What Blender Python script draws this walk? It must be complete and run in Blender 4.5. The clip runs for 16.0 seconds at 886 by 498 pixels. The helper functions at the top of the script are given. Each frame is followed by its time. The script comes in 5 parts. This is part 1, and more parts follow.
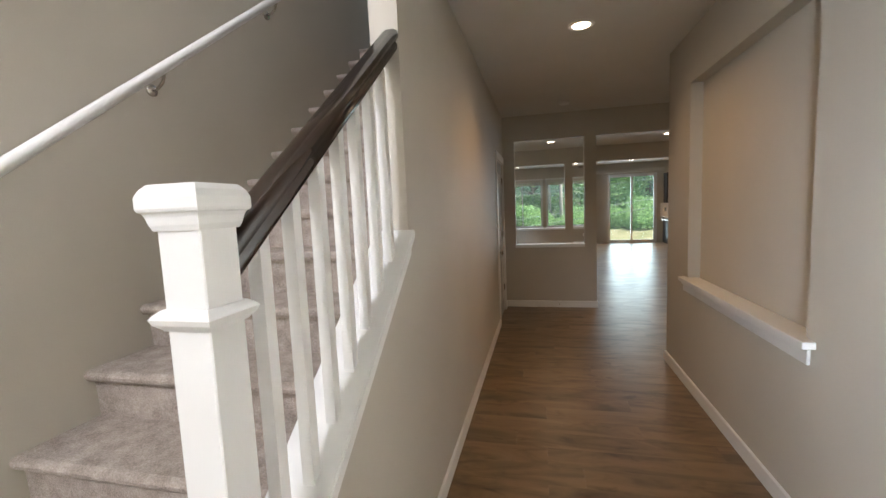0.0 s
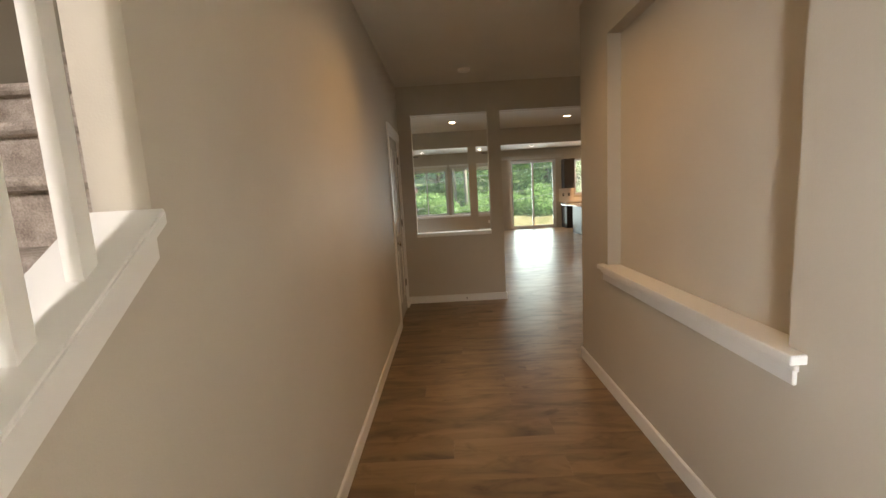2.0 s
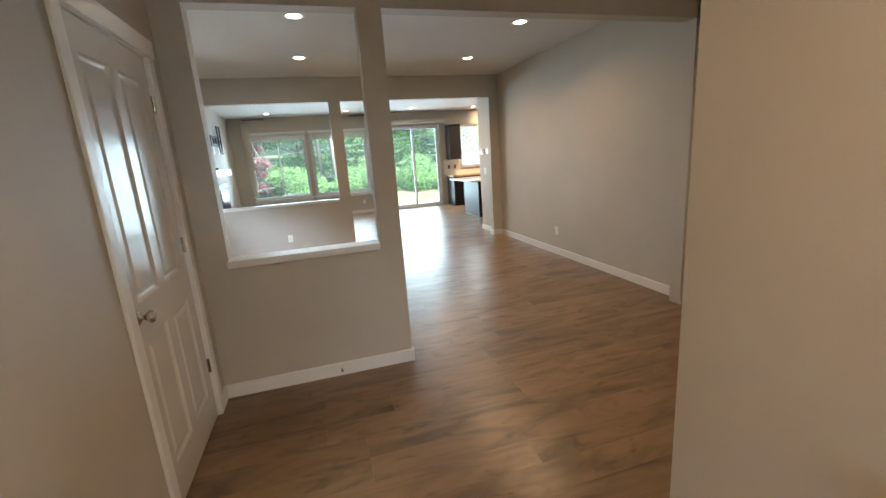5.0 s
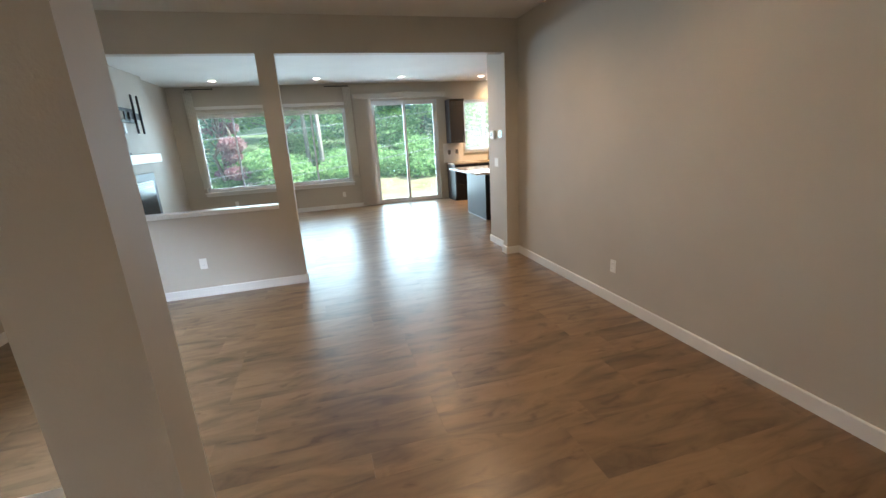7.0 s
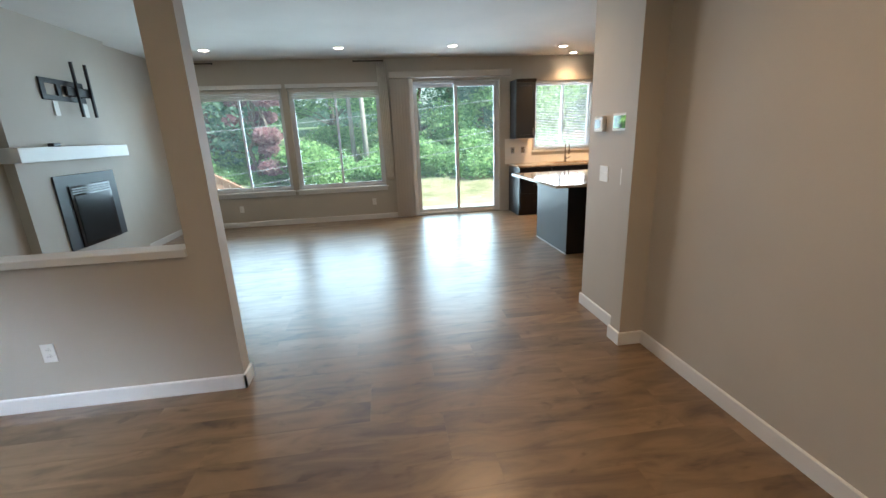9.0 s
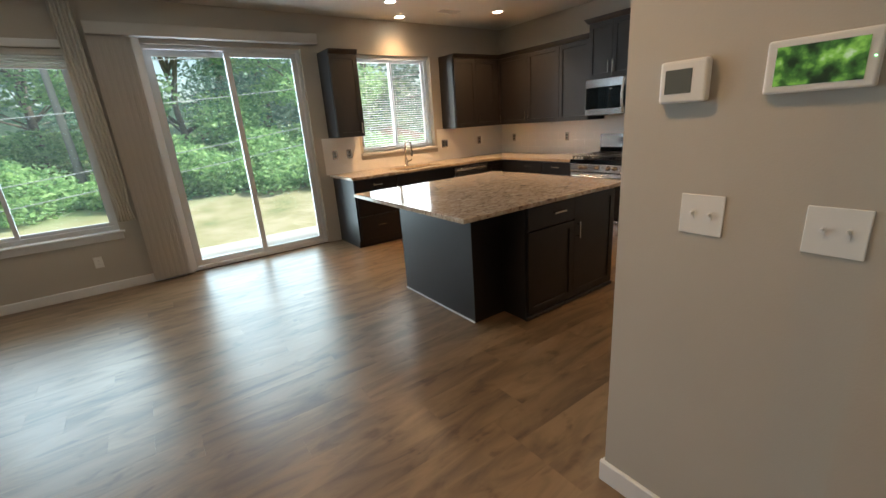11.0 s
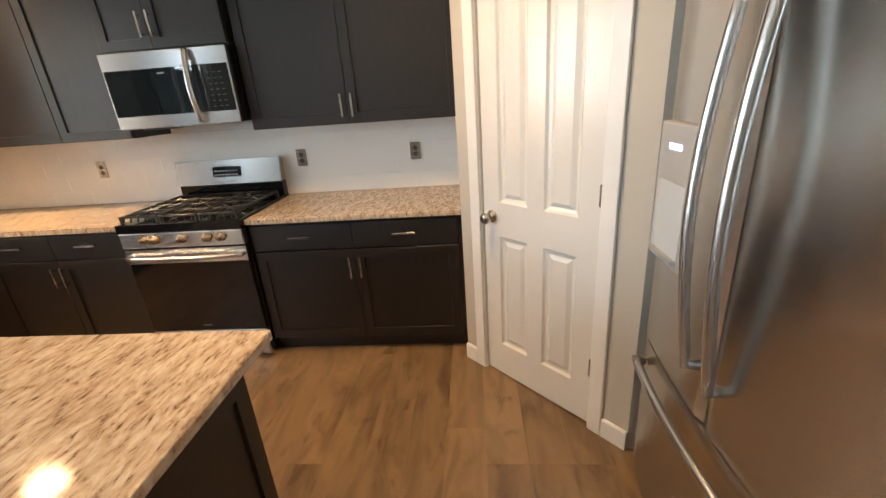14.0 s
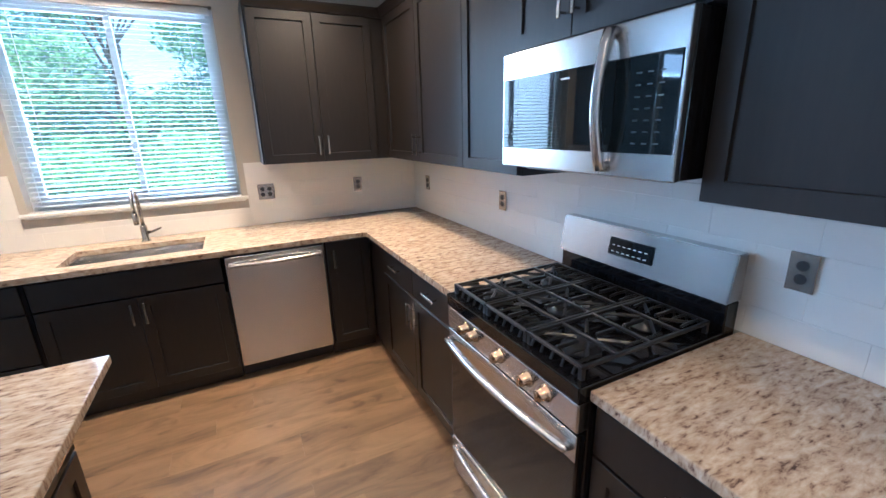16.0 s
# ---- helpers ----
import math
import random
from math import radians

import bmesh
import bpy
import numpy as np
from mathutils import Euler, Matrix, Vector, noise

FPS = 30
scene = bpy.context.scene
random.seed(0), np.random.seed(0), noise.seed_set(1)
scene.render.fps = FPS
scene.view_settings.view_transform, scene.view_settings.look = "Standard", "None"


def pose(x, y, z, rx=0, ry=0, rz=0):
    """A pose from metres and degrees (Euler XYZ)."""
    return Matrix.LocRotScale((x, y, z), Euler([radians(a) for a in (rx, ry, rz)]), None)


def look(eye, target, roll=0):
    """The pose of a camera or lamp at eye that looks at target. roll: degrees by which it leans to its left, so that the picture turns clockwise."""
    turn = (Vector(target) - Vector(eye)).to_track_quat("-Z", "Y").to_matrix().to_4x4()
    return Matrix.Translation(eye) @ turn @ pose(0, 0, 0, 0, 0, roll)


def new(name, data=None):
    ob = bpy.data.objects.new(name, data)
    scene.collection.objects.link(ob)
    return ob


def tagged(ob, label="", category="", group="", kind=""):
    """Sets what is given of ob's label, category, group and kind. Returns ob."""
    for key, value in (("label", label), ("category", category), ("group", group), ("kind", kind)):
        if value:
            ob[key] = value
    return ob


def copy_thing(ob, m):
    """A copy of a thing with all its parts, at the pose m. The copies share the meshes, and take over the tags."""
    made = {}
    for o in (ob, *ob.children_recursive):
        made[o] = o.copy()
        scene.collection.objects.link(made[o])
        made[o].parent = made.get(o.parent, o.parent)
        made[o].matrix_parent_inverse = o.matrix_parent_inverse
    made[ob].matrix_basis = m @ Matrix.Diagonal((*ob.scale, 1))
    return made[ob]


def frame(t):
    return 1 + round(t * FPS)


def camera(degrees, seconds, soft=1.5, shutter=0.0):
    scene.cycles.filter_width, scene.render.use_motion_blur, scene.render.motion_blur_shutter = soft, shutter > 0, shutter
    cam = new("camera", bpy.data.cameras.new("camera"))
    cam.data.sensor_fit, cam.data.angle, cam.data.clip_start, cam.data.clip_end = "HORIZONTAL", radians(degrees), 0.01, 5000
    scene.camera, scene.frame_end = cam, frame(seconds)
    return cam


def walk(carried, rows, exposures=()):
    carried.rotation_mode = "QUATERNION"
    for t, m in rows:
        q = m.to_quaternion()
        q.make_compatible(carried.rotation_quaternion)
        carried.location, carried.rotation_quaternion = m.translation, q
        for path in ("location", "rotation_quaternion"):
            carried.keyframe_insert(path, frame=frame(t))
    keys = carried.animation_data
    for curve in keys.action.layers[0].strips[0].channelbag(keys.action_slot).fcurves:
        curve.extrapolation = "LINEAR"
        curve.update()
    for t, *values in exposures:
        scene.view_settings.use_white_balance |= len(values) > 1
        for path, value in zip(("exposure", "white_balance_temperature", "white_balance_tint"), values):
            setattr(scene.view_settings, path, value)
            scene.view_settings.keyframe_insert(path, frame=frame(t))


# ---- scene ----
cam = camera(94.0, 16.0)
METRES, EYE, TILT, LEAN, TURN = 15.6, 1.54, 0.0, 0.0, 13.7
PATH = [
    (0, (0.416, 0.802, 1.555), (-0.048, 2.737, 1.353), -2.5),
    (0.5, (0.365, 1.076, 1.593), (-0.188, 2.987, 1.391), -1.8),
    (1, (0.326, 1.304, 1.55), (-0.127, 3.241, 1.343), -2.4),
    (1.5, (0.409, 1.48, 1.509), (0.191, 3.453, 1.271), -2.9),
    (2, (0.472, 1.612, 1.467), (0.436, 3.593, 1.197), -3.3),
    (2.5, (0.474, 1.555, 1.443), (0.555, 3.53, 1.134), -3.1),
    (3, (0.596, 1.785, 1.453), (0.746, 3.75, 1.107), -3.5),
    (3.5, (0.653, 2.273, 1.482), (0.852, 4.227, 1.106), -3.4),
    (4, (0.612, 2.854, 1.503), (0.892, 4.793, 1.098), -3.5),
    (4.5, (0.625, 3.53, 1.503), (1.021, 5.443, 1.076), -3.9),
    (5, (0.658, 4.178, 1.517), (1.199, 6.052, 1.075), -4.0),
    (5.2, (0.738, 4.397, 1.479), (1.32, 6.263, 1.058), -4.3),
    (7.3, (1.657, 6.68, 1.557), (2.132, 8.548, 1.021), -3.0),
    (7.5, (1.777, 6.882, 1.531), (2.193, 8.764, 0.996), -2.9),
    (8, (1.974, 7.473, 1.518), (2.249, 9.38, 0.978), -2.5),
    (8.2, (2.029, 7.705, 1.526), (2.265, 9.618, 0.991), -2.3),
    (10.3, (2.28, 10.433, 1.458), (2.904, 12.252, 0.908), -3.3),
    (10.5, (2.341, 10.644, 1.471), (3.091, 12.412, 0.912), -3.3),
    (11, (2.532, 11.205, 1.469), (3.615, 12.781, 0.884), -4.1),
    (11.5, (2.78, 11.691, 1.482), (4.175, 12.985, 0.866), -4.7),
    (12, (3.133, 12.039, 1.481), (4.768, 12.991, 0.832), -5.0),
    (12.5, (3.476, 12.337, 1.454), (5.261, 12.938, 0.783), -4.9),
    (13, (3.891, 12.45, 1.446), (5.738, 12.771, 0.751), -4.8),
    (13.5, (4.299, 12.505, 1.474), (6.167, 12.66, 0.776), -4.4),
    (14, (4.782, 12.54, 1.493), (6.649, 12.707, 0.795), -4.2),
    (14.5, (5.256, 12.611, 1.498), (7.079, 13.079, 0.82), -4.3),
    (15, (5.614, 12.785, 1.534), (7.25, 13.747, 0.903), -3.7),
    (15.5, (5.958, 12.945, 1.55), (7.249, 14.355, 0.961), -2.7),
    (16, (6.218, 13.194, 1.576), (7.069, 14.915, 1.015), -1.6),
]
EXPOSURES = [
    (0.0, 1.0, 6600, 13),
    (1.0, 0.9, 7000, 14),
    (1.5, 0.95, 7900, 14),
    (2.5, 1.35, 7500, 15),
    (3.5, 1.65, 7000, 11),
    (4.5, 1.65, 6700, 10),
    (5.0, 1.85, 6100, 10),
    (8.0, 1.5, 5900, 10),
    (10.5, 1.1, 6000, 12),
    (11.0, 1.0, 6400, 12),
    (12.0, 1.2, 9100, 15),
    (12.5, 1.72, 9200, 16),
    (13.0, 1.9, 8400, 15),
    (14.0, 1.75, 6500, 11),
    (15.0, 1.8, 5550, 9),
    (15.5, 1.92, 5200, 9),
    (16.0, 1.65, 4450, 8),
]
walk(cam, [(t, look(eye, target, roll)) for t, eye, target, roll in PATH], EXPOSURES)

# ---- world and light ----
world = bpy.data.worlds.new("world")
world.use_nodes = True
scene.world = world
wn = world.node_tree.nodes
sky = wn.new("ShaderNodeTexSky")
sky.sky_type, sky.sun_disc = "NISHITA", False
sky.sun_elevation, sky.sun_rotation = radians(49), radians(113)
sky.air_density, sky.dust_density = 1.2, 2.5
world.node_tree.links.new(sky.outputs[0], wn["Background"].inputs[0])
wn["Background"].inputs[1].default_value = 0.15

sun = new("sun", bpy.data.lights.new("sun", "SUN"))
sun.data.energy, sun.data.angle, sun.data.color = 5.0, radians(9), (1, 0.97, 0.92)
sun.matrix_world = look((0, 0, 0), (-0.6, 0.25, -0.75))


def window_light(name, centre, aim, width, height, power, colour=(0.7, 0.87, 1.0)):
    lamp = new(name, bpy.data.lights.new(name, "AREA"))
    lamp.data.shape, lamp.data.size, lamp.data.size_y = "RECTANGLE", width, height
    lamp.data.energy, lamp.data.color = power, colour
    lamp.matrix_world = look(centre, Vector(centre) + Vector(aim))
    return lamp


window_light("window_light_kitchen", (5.65, 16.86, 1.76), (0, -1, 0), 1.15, 1.2, 22, (0.9, 0.95, 1.0))
window_light("window_light_slider", (3.54, 16.85, 1.2), (0, -1, -0.1), 1.5, 2.3, 43)
window_light("window_light_east", (1.39, 16.85, 1.5), (0, -1, -0.1), 1.5, 1.7, 32)
window_light("window_light_west", (-0.24, 16.85, 1.5), (0, -1, -0.1), 1.5, 1.7, 32)
entry = window_light("window_light_entry", (-0.1, -1.75, 1.5), (1.0, 1.15, -0.05), 1.1, 2.0, 62, (0.78, 0.88, 1.0))
entry.data.spread = radians(52)
# Added sky light at an assumed upper opening, to brighten the stairwell.
window_light("added_light_stairs", (-0.8, -1.78, 4.0), (-0.12, 1, -0.25), 0.9, 1.4, 135, (0.85, 0.9, 1.0))
window_light("window_light_dining", (-1.95, 8.1, 2.58), (1.5, 0.7, -1.7), 2.4, 0.22, 290, (0.72, 0.86, 1.0))


# ---- materials ----
def material(name, colour, rough=0.5, metal=0.0):
    m = bpy.data.materials.new(name)
    m.use_nodes = True
    b = m.node_tree.nodes["Principled BSDF"]
    b.inputs["Base Color"].default_value = (*colour, 1)
    b.inputs["Roughness"].default_value = rough
    b.inputs["Metallic"].default_value = metal
    return m


def node(m, kind, **values):
    n = m.node_tree.nodes.new("ShaderNode" + kind)
    for key, v in values.items():
        n.inputs[key.replace("_", " ")].default_value = v
    return n


def bsdf(m):
    return m.node_tree.nodes["Principled BSDF"]


def wire(m, a, b):
    m.node_tree.links.new(a, b)


def ramp(m, source, stops):
    r = m.node_tree.nodes.new("ShaderNodeValToRGB")
    while len(r.color_ramp.elements) < len(stops):
        r.color_ramp.elements.new(0.5)
    for e, (p, c) in zip(r.color_ramp.elements, stops):
        e.position = p
        e.color = (*c, 1)
    wire(m, source, r.inputs[0])
    return r.outputs[0]


def coords(m, scale=(1, 1, 1), space="Object", shift=None):
    t = m.node_tree.nodes.new("ShaderNodeTexCoord")
    mp = m.node_tree.nodes.new("ShaderNodeMapping")
    mp.inputs["Scale"].default_value = scale
    wire(m, t.outputs[space], mp.inputs[0])
    if shift:
        wire(m, shift, mp.inputs["Location"])
    return mp.outputs[0]


def bump(m, height, strength=0.2, distance=0.002):
    b = node(m, "Bump", Strength=strength, Distance=distance)
    wire(m, height, b.inputs["Height"])
    wire(m, b.outputs[0], bsdf(m).inputs["Normal"])
    return b


def paint(name, colour, rough=0.6, grain=0.25, scale=260.0):
    m = material(name, colour, rough)
    c = coords(m)
    big = node(m, "TexNoise", Scale=1.3, Detail=3.0)
    wire(m, c, big.inputs["Vector"])
    dark = tuple(x * 0.95 for x in colour)
    light = tuple(min(1, x * 1.04) for x in colour)
    wire(m, ramp(m, big.outputs[0], [(0.3, dark), (0.7, light)]), bsdf(m).inputs["Base Color"])
    fine = node(m, "TexNoise", Scale=scale, Detail=2.0)
    wire(m, c, fine.inputs["Vector"])
    bump(m, fine.outputs[0], grain, 0.0015)
    return m


WALL = paint("wall_paint", (0.46, 0.42, 0.352), 0.62, 0.3, 190)
CEIL = paint("ceiling_paint", (0.62, 0.605, 0.565), 0.85, 0.5, 120)
TRIM = paint("white_trim_paint", (0.7, 0.69, 0.665), 0.32, 0.08, 90)
DOOR = paint("white_door_paint", (0.64, 0.63, 0.6), 0.2, 0.1, 60)
BLACK = material("black_enamel", (0.006, 0.006, 0.007), 0.08)
BLACKMATT = material("cast_iron", (0.012, 0.012, 0.013), 0.33)
BRONZE = material("champagne_bronze_metal", (0.5, 0.36, 0.23), 0.25, 1.0)
PLASTIC = material("white_plastic", (0.74, 0.73, 0.69), 0.35)
DARKSLOT = material("dark_slots", (0.03, 0.028, 0.026), 0.6)
RUBBER = material("dark_gap", (0.01, 0.01, 0.01), 0.8)


def brushed(name, colour, rough, axis=(1, 1, 60)):
    m = material(name, colour, rough, 1.0)
    c = coords(m, axis)
    n = node(m, "TexNoise", Scale=9.0, Detail=3.0)
    wire(m, c, n.inputs["Vector"])
    wire(m, ramp(m, n.outputs[0], [(0.3, tuple(v * 0.985 for v in colour)), (0.7, colour)]), bsdf(m).inputs["Base Color"])
    bsdf(m).inputs["Anisotropic"].default_value = 0.6
    bsdf(m).inputs["Anisotropic Rotation"].default_value = 0.25
    return m


STEEL = brushed("brushed_stainless_steel", (0.6, 0.59, 0.58), 0.24, (1, 1, 14))
STEELDARK = brushed("dark_fridge_steel", (0.5, 0.485, 0.465), 0.27, (1, 1, 14))
NICKEL = brushed("satin_nickel", (0.5, 0.46, 0.41), 0.24, (3, 3, 3))
CHROME = material("polished_steel", (0.75, 0.74, 0.72), 0.14, 1.0)
FRIDGESIDE = paint("grey_fridge_side", (0.24, 0.24, 0.22), 0.45, 0.2, 300)
ROD = material("black_rod", (0.015, 0.015, 0.015), 0.4)


def dark_wood():
    m = material("espresso_stained_wood", (0.03, 0.02, 0.017), 0.42)
    c = coords(m, (14, 14, 1.6))
    n = node(m, "TexNoise", Scale=5.0, Detail=7.0, Roughness=0.6)
    wire(m, c, n.inputs["Vector"])
    wire(m, ramp(m, n.outputs[0], [(0.3, (0.0035, 0.0024, 0.002)), (0.6, (0.008, 0.0053, 0.0042)), (0.85, (0.0125, 0.0085, 0.0068))]), bsdf(m).inputs["Base Color"])
    bsdf(m).inputs["Specular IOR Level"].default_value = 0.62
    bump(m, n.outputs[0], 0.1, 0.001)
    return m


ESPRESSO = dark_wood()


def granite():
    m = material("speckled_granite", (0.5, 0.42, 0.35), 0.09)
    c = coords(m, (0.75, 2.1, 1))
    warp = node(m, "TexNoise", Scale=9.0, Detail=3.0)
    wire(m, c, warp.inputs["Vector"])
    mix = m.node_tree.nodes.new("ShaderNodeVectorMath")
    mix.operation = "MULTIPLY_ADD"
    mix.inputs[1].default_value = (0.06, 0.06, 0.06)
    wire(m, warp.outputs["Color"], mix.inputs[0])
    wire(m, c, mix.inputs[2])
    n = node(m, "TexNoise", Scale=36.0, Detail=5.0, Roughness=0.6)
    wire(m, mix.outputs[0], n.inputs["Vector"])
    col = ramp(m, n.outputs[0], [(0.29, (0.085, 0.057, 0.045)), (0.35, (0.23, 0.16, 0.12)), (0.42, (0.39, 0.3, 0.22)), (0.52, (0.49, 0.4, 0.3)), (0.66, (0.57, 0.5, 0.41))])
    big = node(m, "TexNoise", Scale=12.0, Detail=4.0)
    wire(m, mix.outputs[0], big.inputs["Vector"])
    tone = ramp(m, big.outputs[0], [(0.35, (0.72, 0.64, 0.56)), (0.6, (1, 0.98, 0.95))])
    mul = m.node_tree.nodes.new("ShaderNodeMix")
    mul.data_type, mul.blend_type = "RGBA", "MULTIPLY"
    mul.inputs["Factor"].default_value = 0.7
    wire(m, col, mul.inputs["A"])
    wire(m, tone, mul.inputs["B"])
    wire(m, mul.outputs["Result"], bsdf(m).inputs["Base Color"])
    return m


GRANITE = granite()


def plank_wood():
    m = material("brown_vinyl_plank", (0.2, 0.12, 0.07), 0.3)
    info = m.node_tree.nodes.new("ShaderNodeObjectInfo")
    off = m.node_tree.nodes.new("ShaderNodeVectorMath")
    off.operation = "MULTIPLY"
    off.inputs[1].default_value = (37, 53, 11)
    wire(m, info.outputs["Random"], off.inputs[0])
    c = coords(m, (0.75, 2.9, 1), "Object", off.outputs[0])
    n = node(m, "TexNoise", Scale=2.5, Detail=7.0, Roughness=0.58, Distortion=0.9)
    wire(m, c, n.inputs["Vector"])
    grain = ramp(m, n.outputs[0], [(0.28, (0.062, 0.038, 0.019)), (0.4, (0.125, 0.078, 0.04)), (0.55, (0.19, 0.123, 0.065)), (0.78, (0.245, 0.165, 0.094))])
    c2 = coords(m, (1.0, 1.9, 1), "Object", off.outputs[0])
    k = node(m, "TexNoise", Scale=5.5, Detail=3.0, Distortion=0.6)
    wire(m, c2, k.inputs["Vector"])
    knots = ramp(m, k.outputs[0], [(0.29, (0.45, 0.38, 0.32)), (0.35, (0.8, 0.76, 0.72)), (0.42, (1, 1, 1))])
    mul = m.node_tree.nodes.new("ShaderNodeMix")
    mul.data_type, mul.blend_type = "RGBA", "MULTIPLY"
    mul.inputs["Factor"].default_value = 0.75
    wire(m, grain, mul.inputs["A"])
    wire(m, knots, mul.inputs["B"])
    tone = ramp(m, info.outputs["Random"], [(0.0, (0.86, 0.84, 0.82)), (1.0, (1.1, 1.1, 1.08))])
    mul2 = m.node_tree.nodes.new("ShaderNodeMix")
    mul2.data_type, mul2.blend_type = "RGBA", "MULTIPLY"
    mul2.inputs["Factor"].default_value = 1.0
    wire(m, mul.outputs["Result"], mul2.inputs["A"])
    wire(m, tone, mul2.inputs["B"])
    wire(m, mul2.outputs["Result"], bsdf(m).inputs["Base Color"])
    bsdf(m).inputs["Specular IOR Level"].default_value = 0.7
    rough = ramp(m, n.outputs[0], [(0.3, (0.36,) * 3), (0.7, (0.28,) * 3)])
    wire(m, rough, bsdf(m).inputs["Roughness"])
    bump(m, n.outputs[0], 0.12, 0.001)
    return m


PLANK = plank_wood()
TILE = material("white_glazed_tile", (0.76, 0.74, 0.7), 0.12)
GROUT = paint("pale_grout", (0.72, 0.7, 0.67), 0.8, 0.2, 300)


def carpet():
    m = material("beige_carpet", (0.36, 0.3, 0.26), 0.95)
    c = coords(m)
    n = node(m, "TexNoise", Scale=170.0, Detail=4.0)
    wire(m, c, n.inputs["Vector"])
    big = node(m, "TexNoise", Scale=16.0, Detail=4.0)
    wire(m, c, big.inputs["Vector"])
    mixed = node(m, "Math")
    mixed.operation = "MULTIPLY_ADD"
    mixed.inputs[1].default_value = 0.5
    wire(m, big.outputs[0], mixed.inputs[0])
    half = node(m, "Math")
    half.operation = "MULTIPLY"
    half.inputs[1].default_value = 0.5
    wire(m, n.outputs[0], half.inputs[0])
    wire(m, half.outputs[0], mixed.inputs[2])
    wire(m, ramp(m, mixed.outputs[0], [(0.35, (0.23, 0.185, 0.155)), (0.52, (0.37, 0.31, 0.265)), (0.65, (0.48, 0.41, 0.36))]), bsdf(m).inputs["Base Color"])
    bump(m, n.outputs[0], 0.9, 0.006)
    return m


CARPET = carpet()
RAILWOOD = material("dark_walnut_rail", (0.025, 0.014, 0.009), 0.2)


def glass():
    m = material("window_glass", (1, 1, 1), 0.0)
    nt = m.node_tree
    g = node(m, "BsdfGlossy", Roughness=0.0)
    t = node(m, "BsdfTransparent")
    t.inputs["Color"].default_value = (0.93, 0.97, 0.95, 1)
    fr = node(m, "Fresnel", IOR=1.45)
    mx = nt.nodes.new("ShaderNodeMixShader")
    wire(m, fr.outputs[0], mx.inputs[0])
    wire(m, t.outputs[0], mx.inputs[1])
    wire(m, g.outputs[0], mx.inputs[2])
    # Small translucent share imitates the pale light haze over the panes.
    haze = node(m, "BsdfTranslucent")
    haze.inputs["Color"].default_value = (0.9, 0.95, 0.95, 1)
    haze_mix = nt.nodes.new("ShaderNodeMixShader")
    haze_mix.inputs[0].default_value = 0.005
    wire(m, mx.outputs[0], haze_mix.inputs[1])
    wire(m, haze.outputs[0], haze_mix.inputs[2])
    wire(m, haze_mix.outputs[0], nt.nodes["Material Output"].inputs[0])
    return m


GLASS = glass()


def glow(name, colour, power):
    m = material(name, (0.8, 0.8, 0.8), 0.5)
    bsdf(m).inputs["Emission Color"].default_value = (*colour, 1)
    bsdf(m).inputs["Emission Strength"].default_value = power
    return m


LENS = glow("lit_lamp_lens", (1.0, 0.83, 0.62), 14.0)
FABRIC = paint("cream_fabric", (0.6, 0.57, 0.5), 0.85, 0.6, 400)
sheer = node(FABRIC, "BsdfTranslucent")
sheer.inputs["Color"].default_value = (0.8, 0.77, 0.69, 1)
weave = FABRIC.node_tree.nodes.new("ShaderNodeMixShader")
weave.inputs[0].default_value = 0.15
wire(FABRIC, bsdf(FABRIC).outputs[0], weave.inputs[1])
wire(FABRIC, sheer.outputs[0], weave.inputs[2])
wire(FABRIC, weave.outputs[0], FABRIC.node_tree.nodes["Material Output"].inputs[0])
BLIND = material("white_slat", (0.62, 0.63, 0.62), 0.4)
VANE = material("beige_vinyl_vane", (0.5, 0.465, 0.41), 0.45)


# ---- helpers for meshes ----
def part(name, bm, mat, parent=None, label="", smooth=False):
    me = bpy.data.meshes.new(name)
    bmesh.ops.recalc_face_normals(bm, faces=bm.faces)
    bm.to_mesh(me)
    bm.free()
    me.materials.append(mat)
    if smooth:
        for p in me.polygons:
            p.use_smooth = True
    ob = new(name, me)
    if parent:
        ob.parent = parent
    if label:
        ob["label"] = label
    return ob


def box(bm, x0, x1, y0, y1, z0, z1, bevel=0.0, seg=1):
    v = [bm.verts.new((x, y, z)) for x in (x0, x1) for y in (y0, y1) for z in (z0, z1)]
    fs = [bm.faces.new([v[i] for i in q]) for q in ((0, 1, 3, 2), (4, 6, 7, 5), (0, 4, 5, 1), (2, 3, 7, 6), (0, 2, 6, 4), (1, 5, 7, 3))]
    if bevel:
        bmesh.ops.recalc_face_normals(bm, faces=fs)
        es = list({e for f in fs for e in f.edges})
        bmesh.ops.bevel(bm, geom=es, offset=bevel, segments=seg, affect="EDGES", profile=0.5)


def cyl(bm, p0, p1, r0, r1=None, n=16, caps=True):
    r1 = r0 if r1 is None else r1
    p0, p1 = Vector(p0), Vector(p1)
    q = (p1 - p0).to_track_quat("Z", "X")
    rings = []
    for p, r in ((p0, r0), (p1, r1)):
        rings.append([bm.verts.new(p + q @ Vector((r * math.cos(2 * math.pi * i / n), r * math.sin(2 * math.pi * i / n), 0))) for i in range(n)])
    for i in range(n):
        bm.faces.new((rings[0][i], rings[0][(i + 1) % n], rings[1][(i + 1) % n], rings[1][i]))
    if caps:
        bm.faces.new(rings[0][::-1])
        bm.faces.new(rings[1])


